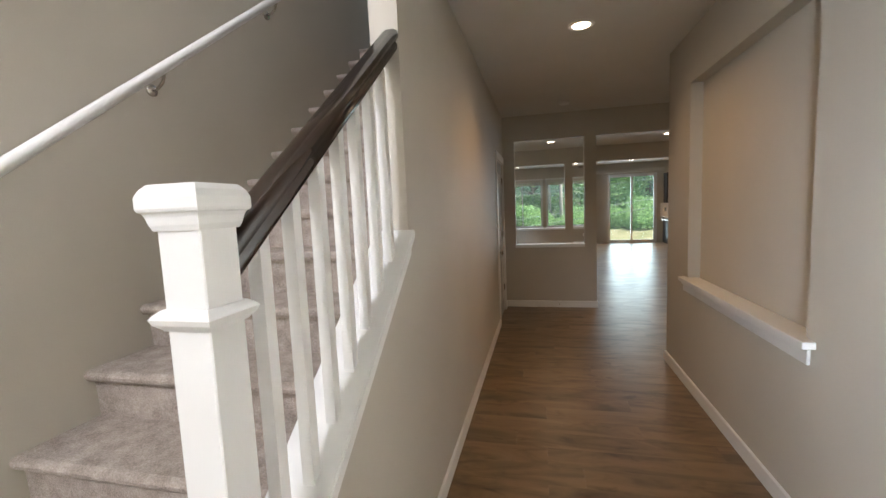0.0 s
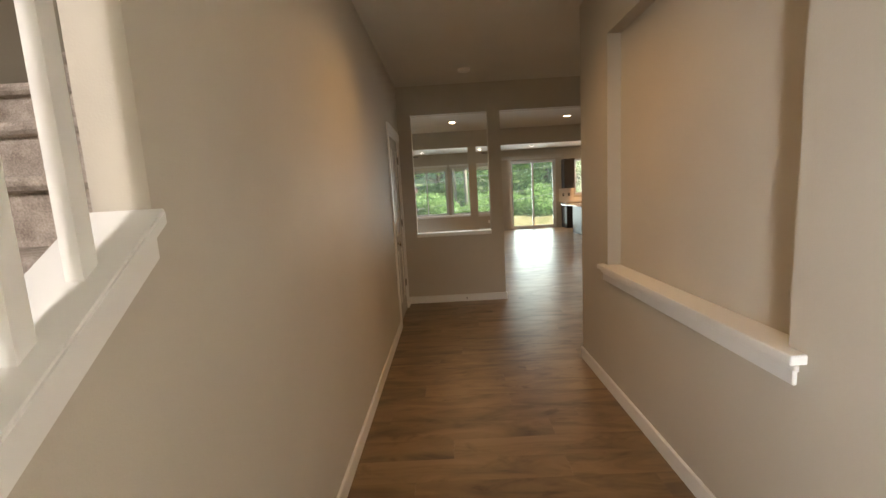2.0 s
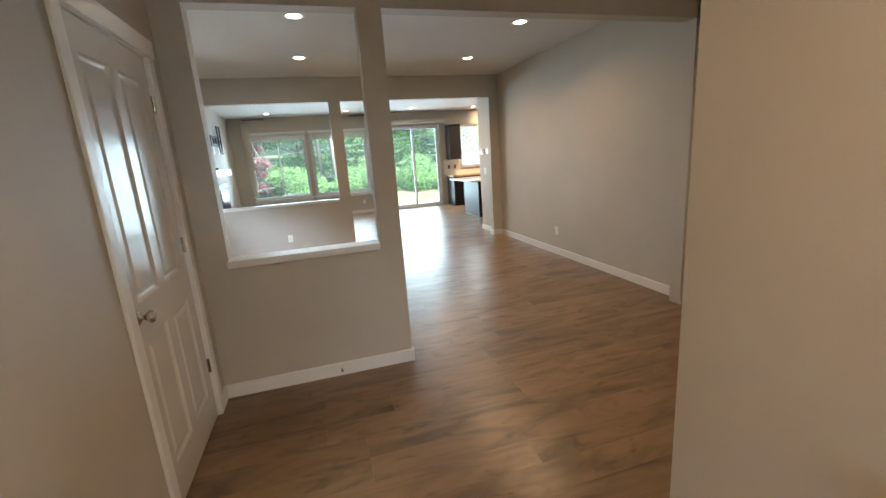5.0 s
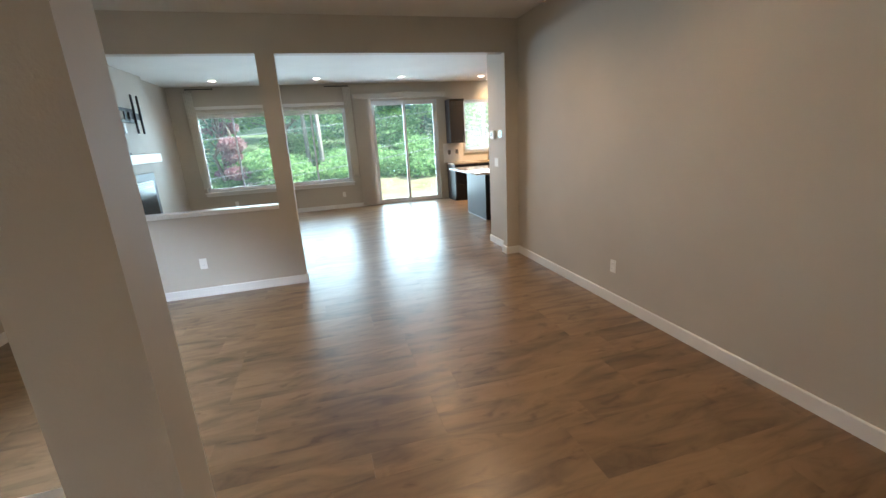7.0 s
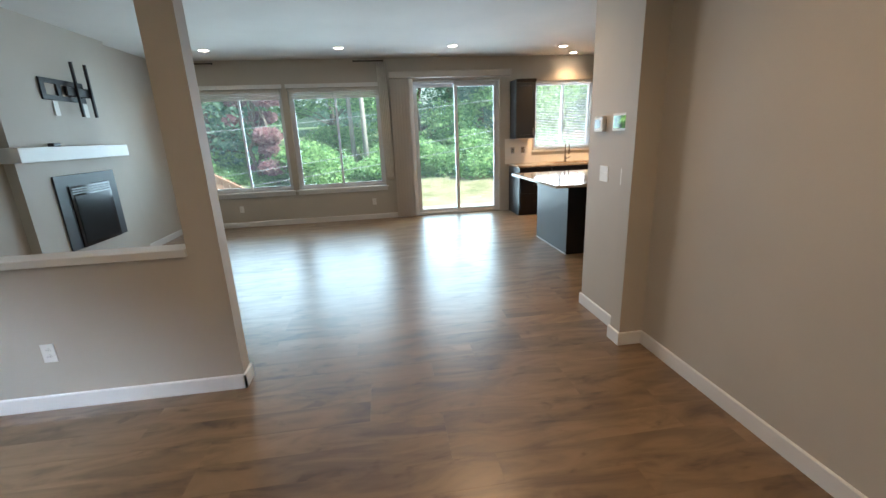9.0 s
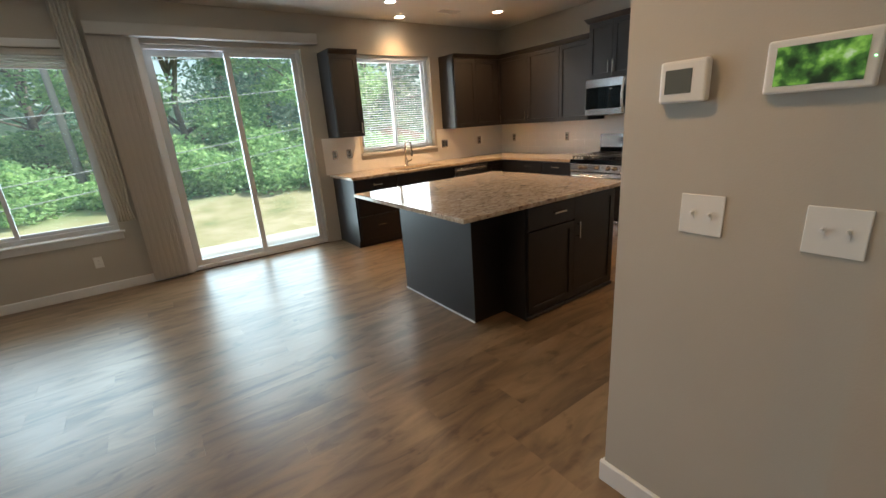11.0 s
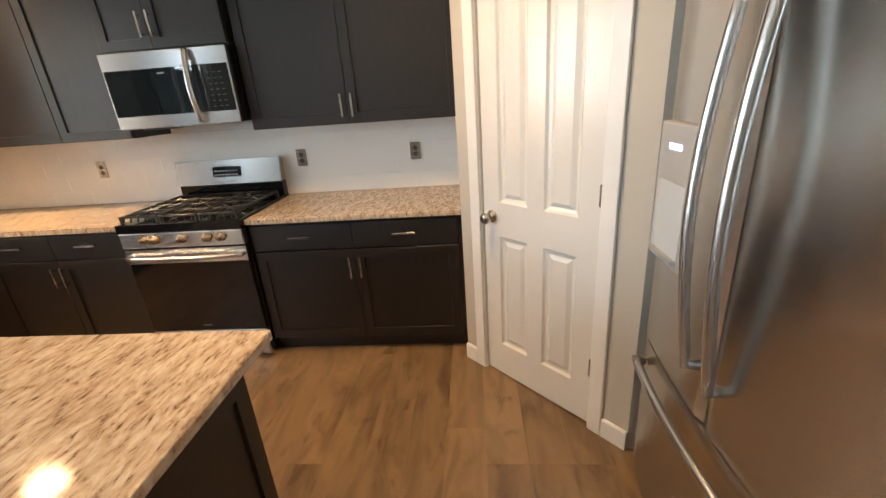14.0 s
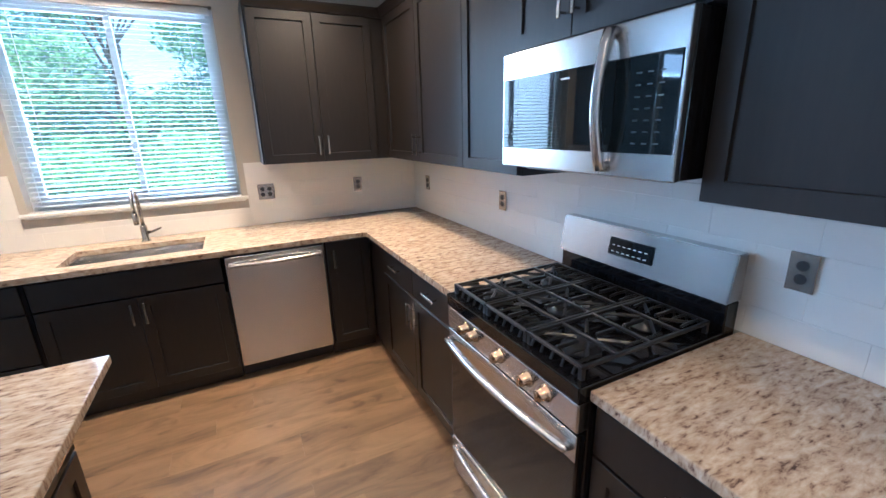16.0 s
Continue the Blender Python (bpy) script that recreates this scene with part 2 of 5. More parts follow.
def tube(bm, pts, r, n=10, squash=1.0):
    pts = [Vector(p) for p in pts]
    rings = []
    for i, p in enumerate(pts):
        d = (pts[min(i + 1, len(pts) - 1)] - pts[max(i - 1, 0)]).normalized()
        q = d.to_track_quat("Z", "Y") if i == 0 else last.rotation_difference(d) @ q
        last = d
        rr = r[i] if isinstance(r, (list, tuple)) else r
        rings.append([bm.verts.new(p + q @ Vector((rr * math.cos(2 * math.pi * k / n), rr * squash * math.sin(2 * math.pi * k / n), 0))) for k in range(n)])
    for a, b in zip(rings, rings[1:]):
        for k in range(n):
            bm.faces.new((a[k], a[(k + 1) % n], b[(k + 1) % n], b[k]))
    bm.faces.new(rings[0][::-1])
    bm.faces.new(rings[-1])


def lathe(bm, profile, base=(0, 0, 0), axis=(0, 0, 1), n=20):
    q = Vector(axis).to_track_quat("Z", "X")
    base = Vector(base)
    rings = []
    for r, h in profile:
        rings.append([bm.verts.new(base + q @ Vector((r * math.cos(2 * math.pi * k / n), r * math.sin(2 * math.pi * k / n), h))) for k in range(n)])
    for a, b in zip(rings, rings[1:]):
        for k in range(n):
            bm.faces.new((a[k], a[(k + 1) % n], b[(k + 1) % n], b[k]))
    bm.faces.new(rings[0][::-1])
    bm.faces.new(rings[-1])


def slab(name, x0, x1, y0, y1, z0, z1, mat, parent=None, label="", bevel=0.0, seg=1):
    bm = bmesh.new()
    box(bm, x0, x1, y0, y1, z0, z1, bevel, seg)
    return part(name, bm, mat, parent, label)


def thing(name, label, category, at=(0, 0, 0), rz=0.0, group="", kind=""):
    ob = new(name)
    ob.matrix_world = pose(at[0], at[1], at[2], 0, 0, rz)
    return tagged(ob, label, category, group, kind)


def structure(name, label, boxes, mat, bevel=0.0):
    bm = bmesh.new()
    for b in boxes:
        box(bm, *b, bevel)
    return tagged(part(name, bm, mat), label, kind="structure")


# ---- structure ----
H = 2.82
XE, YN, XW = 7.65, 16.62, -1.40
T = 0.12

structure("wall_north", "greige painted wall with two windows, a sliding door and the kitchen window", [
    (XW - 0.2, -1.0, YN, YN + 0.2, 0, H), (-1.0, 0.5, YN, YN + 0.2, 0, 0.62), (-1.0, 0.5, YN, YN + 0.2, 2.36, H),
    (0.5, 0.6, YN, YN + 0.2, 0, H), (0.6, 2.18, YN, YN + 0.2, 0, 0.62), (0.6, 2.18, YN, YN + 0.2, 2.36, H),
    (2.18, 2.75, YN, YN + 0.2, 0, H), (2.75, 4.37, YN, YN + 0.2, 2.43, H), (4.37, 5.04, YN, YN + 0.2, 0, H),
    (5.04, 6.25, YN, YN + 0.2, 0, 1.13), (5.04, 6.25, YN, YN + 0.2, 2.39, H), (6.25, XE + 0.2, YN, YN + 0.2, 0, H)], WALL)
structure("wall_east", "greige painted kitchen wall behind the range", [(XE, XE + 0.2, 11.34, YN, 0, H)], WALL)
structure("wall_west", "greige painted wall beside the fireplace and the dining window", [
    (XW - 0.2, XW, 7.19, 7.4, 0, H), (XW - 0.2, XW, 7.4, 9.9, 0, 1.56), (XW - 0.2, XW, 7.4, 9.9, 2.04, H),
    (XW - 0.2, XW, 9.9, YN, 0, H)], WALL)
structure("wall_half_living", "greige half wall with a pass-through opening and a post", [
    (XW, 0.985, 11.22, 11.34, 0, 0.885), (XW, -1.08, 11.22, 11.34, 0.885, 2.455), (0.985, 1.165, 11.22, 11.34, 0, 2.455),
    (XW, 3.708, 11.22, 11.34, 2.455, H), (3.708, XE + 0.2, 11.22, 11.34, 0, H)], WALL)
structure("wall_stub", "greige wall end carrying the thermostat and switches", [(3.80, 3.92, 11.34, 11.985, 0, H)], WALL)
structure("wall_dining_east", "plain greige dining room wall", [(3.88, 4.02, 4.9, 11.22, 0, H)], WALL)
structure("wall_half_hall", "greige half wall at the end of the hall with an opening", [
    (-0.3, 1.19, 7.066, 7.19, 0, 0.895), (-0.3, 0.048, 7.066, 7.19, 0.895, 2.46), (1.03, 1.19, 7.066, 7.19, 0.895, 2.46),
    (-0.3, 3.78, 7.066, 7.19, 2.46, H), (3.76, 3.90, 7.066, 7.19, 0, H), (XW - 0.2, -0.3, 7.066, 7.19, 0, H)], WALL)
structure("wall_hall_east", "greige hall wall with a recessed niche", [
    (1.56, 1.65, -1.8, 2.92, 0, H), (1.56, 1.65, 2.92, 4.46, 0, 0.869), (1.56, 1.65, 2.92, 4.46, 2.425, H),
    (1.56, 1.65, 4.46, 5.01, 0, H), (1.65, 1.75, -1.8, 5.01, 0, H), (1.75, 3.90, 4.91, 5.01, 0, H)], WALL)
# Upper opening at z 3.4 to 4.9 is made up for the stairwell light.
structure("wall_entry", "greige wall around the entry door glazing behind the walk", [
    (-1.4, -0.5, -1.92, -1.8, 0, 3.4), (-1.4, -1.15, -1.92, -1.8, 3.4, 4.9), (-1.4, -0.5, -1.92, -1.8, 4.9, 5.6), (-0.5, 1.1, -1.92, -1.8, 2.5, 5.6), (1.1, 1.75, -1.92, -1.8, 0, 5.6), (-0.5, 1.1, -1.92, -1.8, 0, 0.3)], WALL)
structure("wall_stairs", "greige stairwell wall rising beside the carpeted stairs", [(-1.37, -1.25, -1.8, 7.066, 0, 5.6)], WALL)

LM = pose(-0.12, 7.066, 0)


def in_hall(ob):
    ob.matrix_world = LM
    return ob


SL = 0.755
Y0 = 2.385 - 7.066


def cap_z(y):
    return 1.433 + SL * (y - Y0)


bm = bmesh.new()
box(bm, -T, 0, Y0 + 0.05, -1.035, 0, H)
box(bm, -T, 0, -1.035, -0.185, 2.14, H)
box(bm, -T, 0, -0.185, -0.0, 0, H)
box(bm, -T, 0, Y0 + 0.05, 0, H, 5.6)
ya, yb = -5.617, Y0 + 0.05
pr = [(ya, 0), (yb, 0), (yb, cap_z(yb) - 0.04), (ya, cap_z(ya) - 0.04)]
for s in (0,):
    l = [bm.verts.new((-T, y, z)) for y, z in pr]
    r = [bm.verts.new((0, y, z)) for y, z in pr]
    bm.faces.new(l[::-1]), bm.faces.new(r)
    for i in range(4):
        bm.faces.new((l[i], l[(i + 1) % 4], r[(i + 1) % 4], r[i]))
in_hall(tagged(part("wall_hall_west", bm, WALL), "greige hall wall with the sloping knee wall of the stairs", kind="structure"))

structure("wall_stairwell", "greige upper wall of the stairwell", [(-0.24, -0.12, -1.8, 2.434, H, 5.6)], WALL)
# Out-of-view slabs, added to block direct sun at both entry openings.
structure("entry_sun_block", "unseen slabs added outside the entry to keep out direct sun", [(-2.5, 3.0, -5.5, -1.93, 2.7, 2.85), (-2.5, 3.0, -4.6, -1.93, 5.0, 5.15)], TRIM)
structure("ceiling", "flat painted ceiling", [(-0.122, 3.92, -1.8, 7.19, H, H + 0.15), (XW - 0.2, XE + 0.2, 7.19, YN + 0.2, H, H + 0.15), (-1.37, -0.1, -1.8, 7.1, 5.6, 5.7)], CEIL)
structure("floor", "subfloor under the planks", [(XW - 0.2, XE + 0.2, -1.95, YN + 0.2, -0.2, -0.008)], material("subfloor", (0.05, 0.035, 0.025), 0.8))

# chimney breast
structure("chimney_breast", "greige fireplace breast that stands out from the wall", [(XW, -1.305, 13.27, 15.13, 0, H)], WALL)


def downlight(x, y, power=8, wide=150):
    t = thing("downlight", "round recessed ceiling light, lit warm white", "ceiling light", (x, y, H), group="recessed ceiling lights")
    bm = bmesh.new()
    lathe(bm, [(0.062, -0.001), (0.066, -0.006), (0.088, -0.005), (0.092, -0.001), (0.092, 0.003), (0.06, 0.003)], n=28)
    part("trim_ring", bm, TRIM, t, smooth=True)
    bm = bmesh.new()
    lathe(bm, [(0.01, -0.003), (0.061, -0.003), (0.061, 0.002)], n=24)
    part("lens", bm, LENS, t, "glowing warm lens")
    la = bpy.data.lights.new("downlight_lamp", "SPOT")
    la.energy, la.color, la.spot_size, la.spot_blend, la.shadow_soft_size = power * 5.6, (1.0, 0.62, 0.3), radians(wide), 1.0, 0.12
    lo = new("downlight_lamp", la)
    lo.matrix_world = pose(x, y, H - 0.03)
    return t


# (2.95, 12.3) is unseen, assumed from the warm light on the wall stub.
for x, y, power in ((0.725, 4.1, 6), (0.65, 8.43, 2), (2.9, 8.45, 4), (0.645, 9.98, 2), (2.9, 10.03, 5), (2.75, 6.0, 4), (-0.33, 15.78, 1.6), (1.61, 15.72, 1.6), (3.35, 15.68, 2.6), (2.95, 12.3, 8),
                    # (6.2, 13.0) is an added fill for aisle and pantry, no known fitting.
                    (5.22, 15.82, 18), (5.67, 16.39, 6), (6.8, 15.74, 24), (6.2, 13.0, 12)):
    downlight(x, y, power, 128 if x > 4.5 else 150)


# ---- baseboards ----
def board(name, x0, x1, y0, y1, h=0.095, t=0.014):
    """A baseboard on the line from (x0, y0) to (x1, y1); its back is to the right of the way along it."""
    a, b = Vector((x0, y0, 0)), Vector((x1, y1, 0))
    d = (b - a).normalized()
    n = Vector((-d.y, d.x, 0)) * t
    bm = bmesh.new()
    prof = [(0, 0), (1, 0), (1, h - 0.006), (0.55, h), (0, h)]
    l = [bm.verts.new(a + n * u + Vector((0, 0, z))) for u, z in prof]
    r = [bm.verts.new(b + n * u + Vector((0, 0, z))) for u, z in prof]
    bm.faces.new(l), bm.faces.new(r[::-1])
    for i in range(5):
        bm.faces.new((l[i], l[(i + 1) % 5], r[(i + 1) % 5], r[i]))
    return tagged(part(name, bm, TRIM), "white painted baseboard along the foot of the wall", kind="structure")


B = 0.014
board("baseboard", 1.56, 1.56, -1.8, 5.01 + B)
board("baseboard", 1.56 - B, 3.88, 5.01, 5.01)
board("baseboard", 1.19 + B, -0.12, 7.066, 7.066)
board("baseboard", 1.19, 1.19, 7.19, 7.066)
board("baseboard", XW, 1.19 + B, 7.19, 7.19)
board("baseboard", 3.88, 3.88, 5.01, 11.22)
board("baseboard", 3.88, 3.708 - B, 11.22, 11.22)
board("baseboard", 3.708, 3.708, 11.22, 11.34 + B)
board("baseboard", 3.708, 3.80, 11.34, 11.34)
board("baseboard", 3.80, 3.80, 11.34, 11.985 + B)
board("baseboard", 3.80, 3.92, 11.985, 11.985)
board("baseboard", 1.165 + B, XW, 11.22, 11.22)
board("baseboard", 1.165, 1.165, 11.34 + B, 11.22 - B)
board("baseboard", XW, 1.165 + B, 11.34, 11.34)
board("baseboard", XW, XW, 13.27, 7.19)
board("baseboard", XW, XW, YN, 15.13)
board("baseboard", 2.66, XW, YN, YN)
for y0, y1 in ((-5.62, -1.083), (-0.132, 0)):
    in_hall(board("baseboard", 0, 0, y1, y0))


# ---- ledges ----
def ledge(name, label, x0, x1, y0, y1, z0, z1):
    return tagged(slab(name, x0, x1, y0, y1, z0, z1, TRIM, None, "", 0.005, 2), label, kind="structure")


ledge("ledge_hall", "white painted ledge on the half wall of the hall", 0.04, 1.028, 7.046, 7.21, 0.896, 0.944)
ledge("ledge_living", "white painted ledge on the half wall of the living room", -1.1, 0.983, 11.2, 11.36, 0.885, 0.93)
t = thing("niche_sill", "white painted sill with apron under the wall niche", "sill", (0, 0, 0), kind="structure")
slab("sill_board", 1.508, 1.648, 2.848, 4.53, 0.87, 0.903, TRIM, t, "", 0.005, 2)
slab("apron", 1.542, 1.558, 2.875, 4.51, 0.79, 0.869, TRIM, t, "", 0.004)
slab("sill_moulding", 1.528, 1.5415, 2.85, 4.515, 0.846, 0.869, TRIM, t, "", 0.006, 2)

# ---- stairs ----
st = thing("staircase", "straight staircase covered in beige carpet beside the hall", "stairs", (0, 0, 0))
RISE, RUN = 0.19, 0.2465
for k in range(16):
    y, z = 0.97 + RUN * k, 0.055 + RISE * (k + 1)
    if k == 15:
        prof = [(y, z - RISE), (y, z - 0.03), (y - 0.02, z - 0.015), (y, z), (7.06, z), (7.06, z - RISE)]
    else:
        prof = [(y + 0.02, z - RISE), (y + 0.012, z - 0.045), (y - 0.012, z - 0.042), (y - 0.022, z - 0.03), (y - 0.024, z - 0.018), (y - 0.018, z - 0.006), (y - 0.004, z), (y + RUN + 0.02, z), (y + RUN + 0.02, z - RISE)]
    bm = bmesh.new()
    xr = -0.242
    l = [bm.verts.new((-1.25, a, b)) for a, b in prof]
    r = [bm.verts.new((xr, a, b)) for a, b in prof]
    bm.faces.new(l), bm.faces.new(r[::-1])
    for i in range(len(prof)):
        j = (i + 1) % len(prof)
        bm.faces.new((l[i], l[j], r[j], r[i]))
    part("step", bm, CARPET, st)

# balustrade in the frame of the hall wall
bal = thing("stair_balustrade", "white stair balustrade with a dark walnut handrail on the knee wall", "balustrade")
bal.matrix_world = LM


def sloped(bm, x0, x1, ya, yb, low, high):
    pr = [(ya, cap_z(ya) + low), (yb, cap_z(yb) + low), (yb, cap_z(yb) + high), (ya, cap_z(ya) + high)]
    l = [bm.verts.new((x0, y, z)) for y, z in pr]
    r = [bm.verts.new((x1, y, z)) for y, z in pr]
    bm.faces.new(l[::-1]), bm.faces.new(r)
    for i in range(4):
        bm.faces.new((l[i], l[(i + 1) % 4], r[(i + 1) % 4], r[i]))


bm = bmesh.new()
sloped(bm, -T - 0.025, 0.03, -5.617, Y0 + 0.05, -0.035, 0)
bmesh.ops.bevel(bm, geom=bm.edges[:], offset=0.005, segments=2, affect="EDGES")
part("cap_board", bm, TRIM, bal)
bm = bmesh.new()
sloped(bm, 0.002, 0.016, -5.6, Y0 + 0.03, -0.085, -0.037)
part("cap_moulding", bm, TRIM, bal)
for k in range(7):
    y = -5.522 + 0.1254 * k
    bm = bmesh.new()
    w = 0.016
    vs = [bm.verts.new((-0.036 + sx * w, y + sy * w, z)) for z, s in ((0, -1), (1, 1)) for sx, sy in ((-1, -1), (1, -1), (1, 1), (-1, 1)) for z in [cap_z(y + sy * w) + (0.001 if s < 0 else 0.725)]]
    for q in ((3, 2, 1, 0), (4, 5, 6, 7), (0, 1, 5, 4), (1, 2, 6, 5), (2, 3, 7, 6), (3, 0, 4, 7)):
        bm.faces.new([vs[i] for i in q])
    part("baluster", bm, TRIM, bal)
newel = slab("newel_post", -0.088, -0.002, -5.704, -5.618, 0, 1.575, TRIM, bal, "", 0.003)


def square_lathe(bm, cx, cy, prof):
    rings = [[bm.verts.new((cx + sx * w, cy + sy * w, z)) for sx, sy in ((-1, -1), (1, -1), (1, 1), (-1, 1))] for w, z in prof]
    bm.faces.new(rings[0][::-1]), bm.faces.new(rings[-1])
    for a, b in zip(rings, rings[1:]):
        for i in range(4):
            bm.faces.new((a[i], a[(i + 1) % 4], b[(i + 1) % 4], b[i]))


bm = bmesh.new()
square_lathe(bm, -0.045, -5.661, [(0.046, 1.535), (0.05, 1.545), (0.053, 1.558), (0.056, 1.565), (0.06, 1.567), (0.062, 1.572), (0.062, 1.59), (0.057, 1.602), (0.048, 1.612)])
part("newel_cap", bm, TRIM, newel)
bm = bmesh.new()
square_lathe(bm, -0.045, -5.661, [(0.046, 1.365), (0.05, 1.37), (0.058, 1.378), (0.062, 1.388), (0.056, 1.395), (0.047, 1.402)])
part("newel_collar", bm, TRIM, newel)
bm = bmesh.new()
prof = [(-0.03, 0), (0.03, 0), (0.03, 0.018), (0.024, 0.028), (0.034, 0.042), (0.036, 0.055), (0.03, 0.07), (0.015, 0.078), (-0.015, 0.078), (-0.03, 0.07), (-0.036, 0.055), (-0.034, 0.042), (-0.024, 0.028), (-0.03, 0.018)]
rings = []
for y in (-5.617, Y0 + 0.05):
    rings.append([bm.verts.new((-0.036 + u, y, cap_z(y) + 0.718 + v)) for u, v in prof])
bm.faces.new(rings[0][::-1]), bm.faces.new(rings[1])
for i in range(len(prof)):
    j = (i + 1) % len(prof)
    bm.faces.new((rings[0][i], rings[0][j], rings[1][j], rings[1][i]))
part("handrail", bm, RAILWOOD, bal, "dark polished walnut handrail", True)

wr = thing("wall_handrail", "white round handrail on dark brackets along the stair wall", "handrail", (-1.17, 0, 0))
bm = bmesh.new()


def rail_z(y):
    return 1.722 + 0.775 * (y - 1.717)


tube(bm, [(0, y, rail_z(y)) for y in (0.9, 2.0, 3.0, 4.3)], 0.022, 14)
part("rail", bm, TRIM, wr, "", True)
for y in (2.35, 3.23, 1.3):
    bm = bmesh.new()
    tube(bm, [(0, y, rail_z(y) - 0.02), (-0.01, y, rail_z(y) - 0.06), (-0.04, y, rail_z(y) - 0.085), (-0.075, y, rail_z(y) - 0.09)], 0.007, 8)
    cyl(bm, (-0.079, y, rail_z(y) - 0.09), (-0.07, y, rail_z(y) - 0.09), 0.026, None, 16)
    part("bracket", bm, NICKEL, wr, "grey metal rail bracket", True)


# ---- doors ----
def panel_door(name, label, m, w, h, knob_z=0.915, hinges=(0.315, 1.095, 1.845)):
    """A four-panel door in its casing; x along the wall, front faces -y, opening from 0 to w."""
    t = thing(name, label, "door")
    t.matrix_world = m
    leaf = new("leaf")
    leaf.parent = t
    st_w, mid = 0.105, 0.09
    top, bot = h - 0.13, 0.2
    zl, zu = 0.82, 0.99
    xs = [(st_w, (w - mid) / 2), ((w + mid) / 2, w - st_w)]
    bm = bmesh.new()
    g = 0.003
    box(bm, g, st_w, 0.012, 0.047, 0.01, h)
    box(bm, w - st_w, w - g, 0.012, 0.047, 0.01, h)
    box(bm, st_w, w - st_w, 0.012, 0.047, 0.01, bot)
    box(bm, st_w, w - st_w, 0.012, 0.047, zl, zu)
    box(bm, st_w, w - st_w, 0.012, 0.047, top, h)
    box(bm, (w - mid) / 2, (w + mid) / 2, 0.012, 0.047, bot, zl)
    box(bm, (w - mid) / 2, (w + mid) / 2, 0.012, 0.047, zu, top)
    part("stiles", bm, DOOR, leaf)
    for x0, x1 in xs:
        for z0, z1 in ((bot, zl), (zu, top)):
            bm = bmesh.new()
            rings = []
            for inset, y in ((0, 0.0122), (0.010, 0.023), (0.024, 0.026), (0.045, 0.0165)):
                rings.append([bm.verts.new(p) for p in ((x0 + inset, y, z0 + inset), (x1 - inset, y, z0 + inset), (x1 - inset, y, z1 - inset), (x0 + inset, y, z1 - inset))])
            for a, b in zip(rings, rings[1:]):
                for i in range(4):
                    bm.faces.new((a[i], a[(i + 1) % 4], b[(i + 1) % 4], b[i]))
            bm.faces.new(rings[-1])
            me = part("raised_panel", bm, DOOR, leaf)
    c = 0.065
    for nm, x0, x1, z0, z1 in (("casing_side", -c - 0.004, -0.004, 0, h + 0.006), ("casing_side", w + 0.004, w + c + 0.004, 0, h + 0.006)):
        slab(nm, x0, x1, -0.016, 0.001, z0, z1, TRIM, t, "", 0.003)
    slab("casing_head", -c - 0.016, w + c + 0.016, -0.022, 0.001, h + 0.007, h + 0.10, TRIM, t, "", 0.003)
    slab("jamb", -0.022, -0.001, 0.0, 0.11, 0, h + 0.02, TRIM, t)
    slab("jamb", w + 0.001, w + 0.022, 0.0, 0.11, 0, h + 0.02, TRIM, t)
    slab("jamb_head", 0, w, 0.0, 0.11, h + 0.003, h + 0.02, TRIM, t)
    kx, hx = 0.06, w - 0.001
    bm = bmesh.new()
    lathe(bm, [(0.031, 0), (0.032, 0.006), (0.026, 0.010), (0.012, 0.013), (0.011, 0.03), (0.020, 0.038), (0.027, 0.048), (0.028, 0.056), (0.022, 0.066), (0.008, 0.069)], (kx, 0.012, knob_z), (0, -1, 0), 22)
    part("door_knob", bm, NICKEL, leaf, "satin nickel round door knob", True)
    for z in (v - 0.045 for v in hinges):
        bm = bmesh.new()
        cyl(bm, (hx, 0.003, z), (hx, 0.003, z + 0.09), 0.006, None, 10)
        box(bm, hx - 0.014, hx + 0.014, 0.006, 0.0115, z + 0.002, z + 0.088)
        part("hinge", bm, NICKEL, t, "satin nickel hinge")
    return t


panel_door("door_1", "white four-panel closet door, closed, with a nickel knob", LM @ pose(0, -1.014, 0, 0, 0, 90), 0.81, 2.12, 0.94, (0.348, 1.117, 1.886))
slab("closet_back", -0.5, -0.3, 5.9, 7.0, 0, H, WALL)["kind"] = "structure"

# pantry walls at 45 degrees
PX, PY = 6.91, 12.62
PL = 0.985
PM = pose(PX, PY, 0, 0, 0, 180 + 44)
bm = bmesh.new()
DW, DX = 0.64, 0.158
box(bm, 0, DX - 0.022, 0, 0.11, 0, H)
box(bm, DX + DW + 0.022, PL, 0, 0.11, 0, H)
box(bm, DX - 0.022, DX + DW + 0.022, 0, 0.11, 2.07, H)
pw = tagged(part("wall_pantry", bm, WALL), "greige angled pantry wall around the door", kind="structure")
pw.matrix_world = PM
ex, ey = PX - PL * math.cos(radians(44)), PY - PL * math.sin(radians(44))
structure("wall_pantry_side", "greige pantry side walls", [(PX, XE, PY - 0.11, PY, 0, H), (ex, ex + 0.11, 11.34, ey, 0, H)], WALL)
panel_door("door_2", "white four-panel pantry door, closed, with a nickel knob", PM @ pose(DX, 0, 0), DW, 2.05)
for a, b in ((0, DX - 0.072), (DX + DW + 0.072, PL)):
    p0, p1 = PM @ Vector((a, 0, 0)), PM @ Vector((b, 0, 0))
    board("baseboard", p1.x, p0.x, p1.y, p0.y)
hk = thing("coat_hook", "small silver metal hook screwed to the top of the door", "hook")
hk.matrix_world = PM @ pose(DX + 0.5, 0.0, 1.86)
bm = bmesh.new()
box(bm, -0.012, 0.012, 0.0, 0.008, 0.0, 0.09, 0.002)
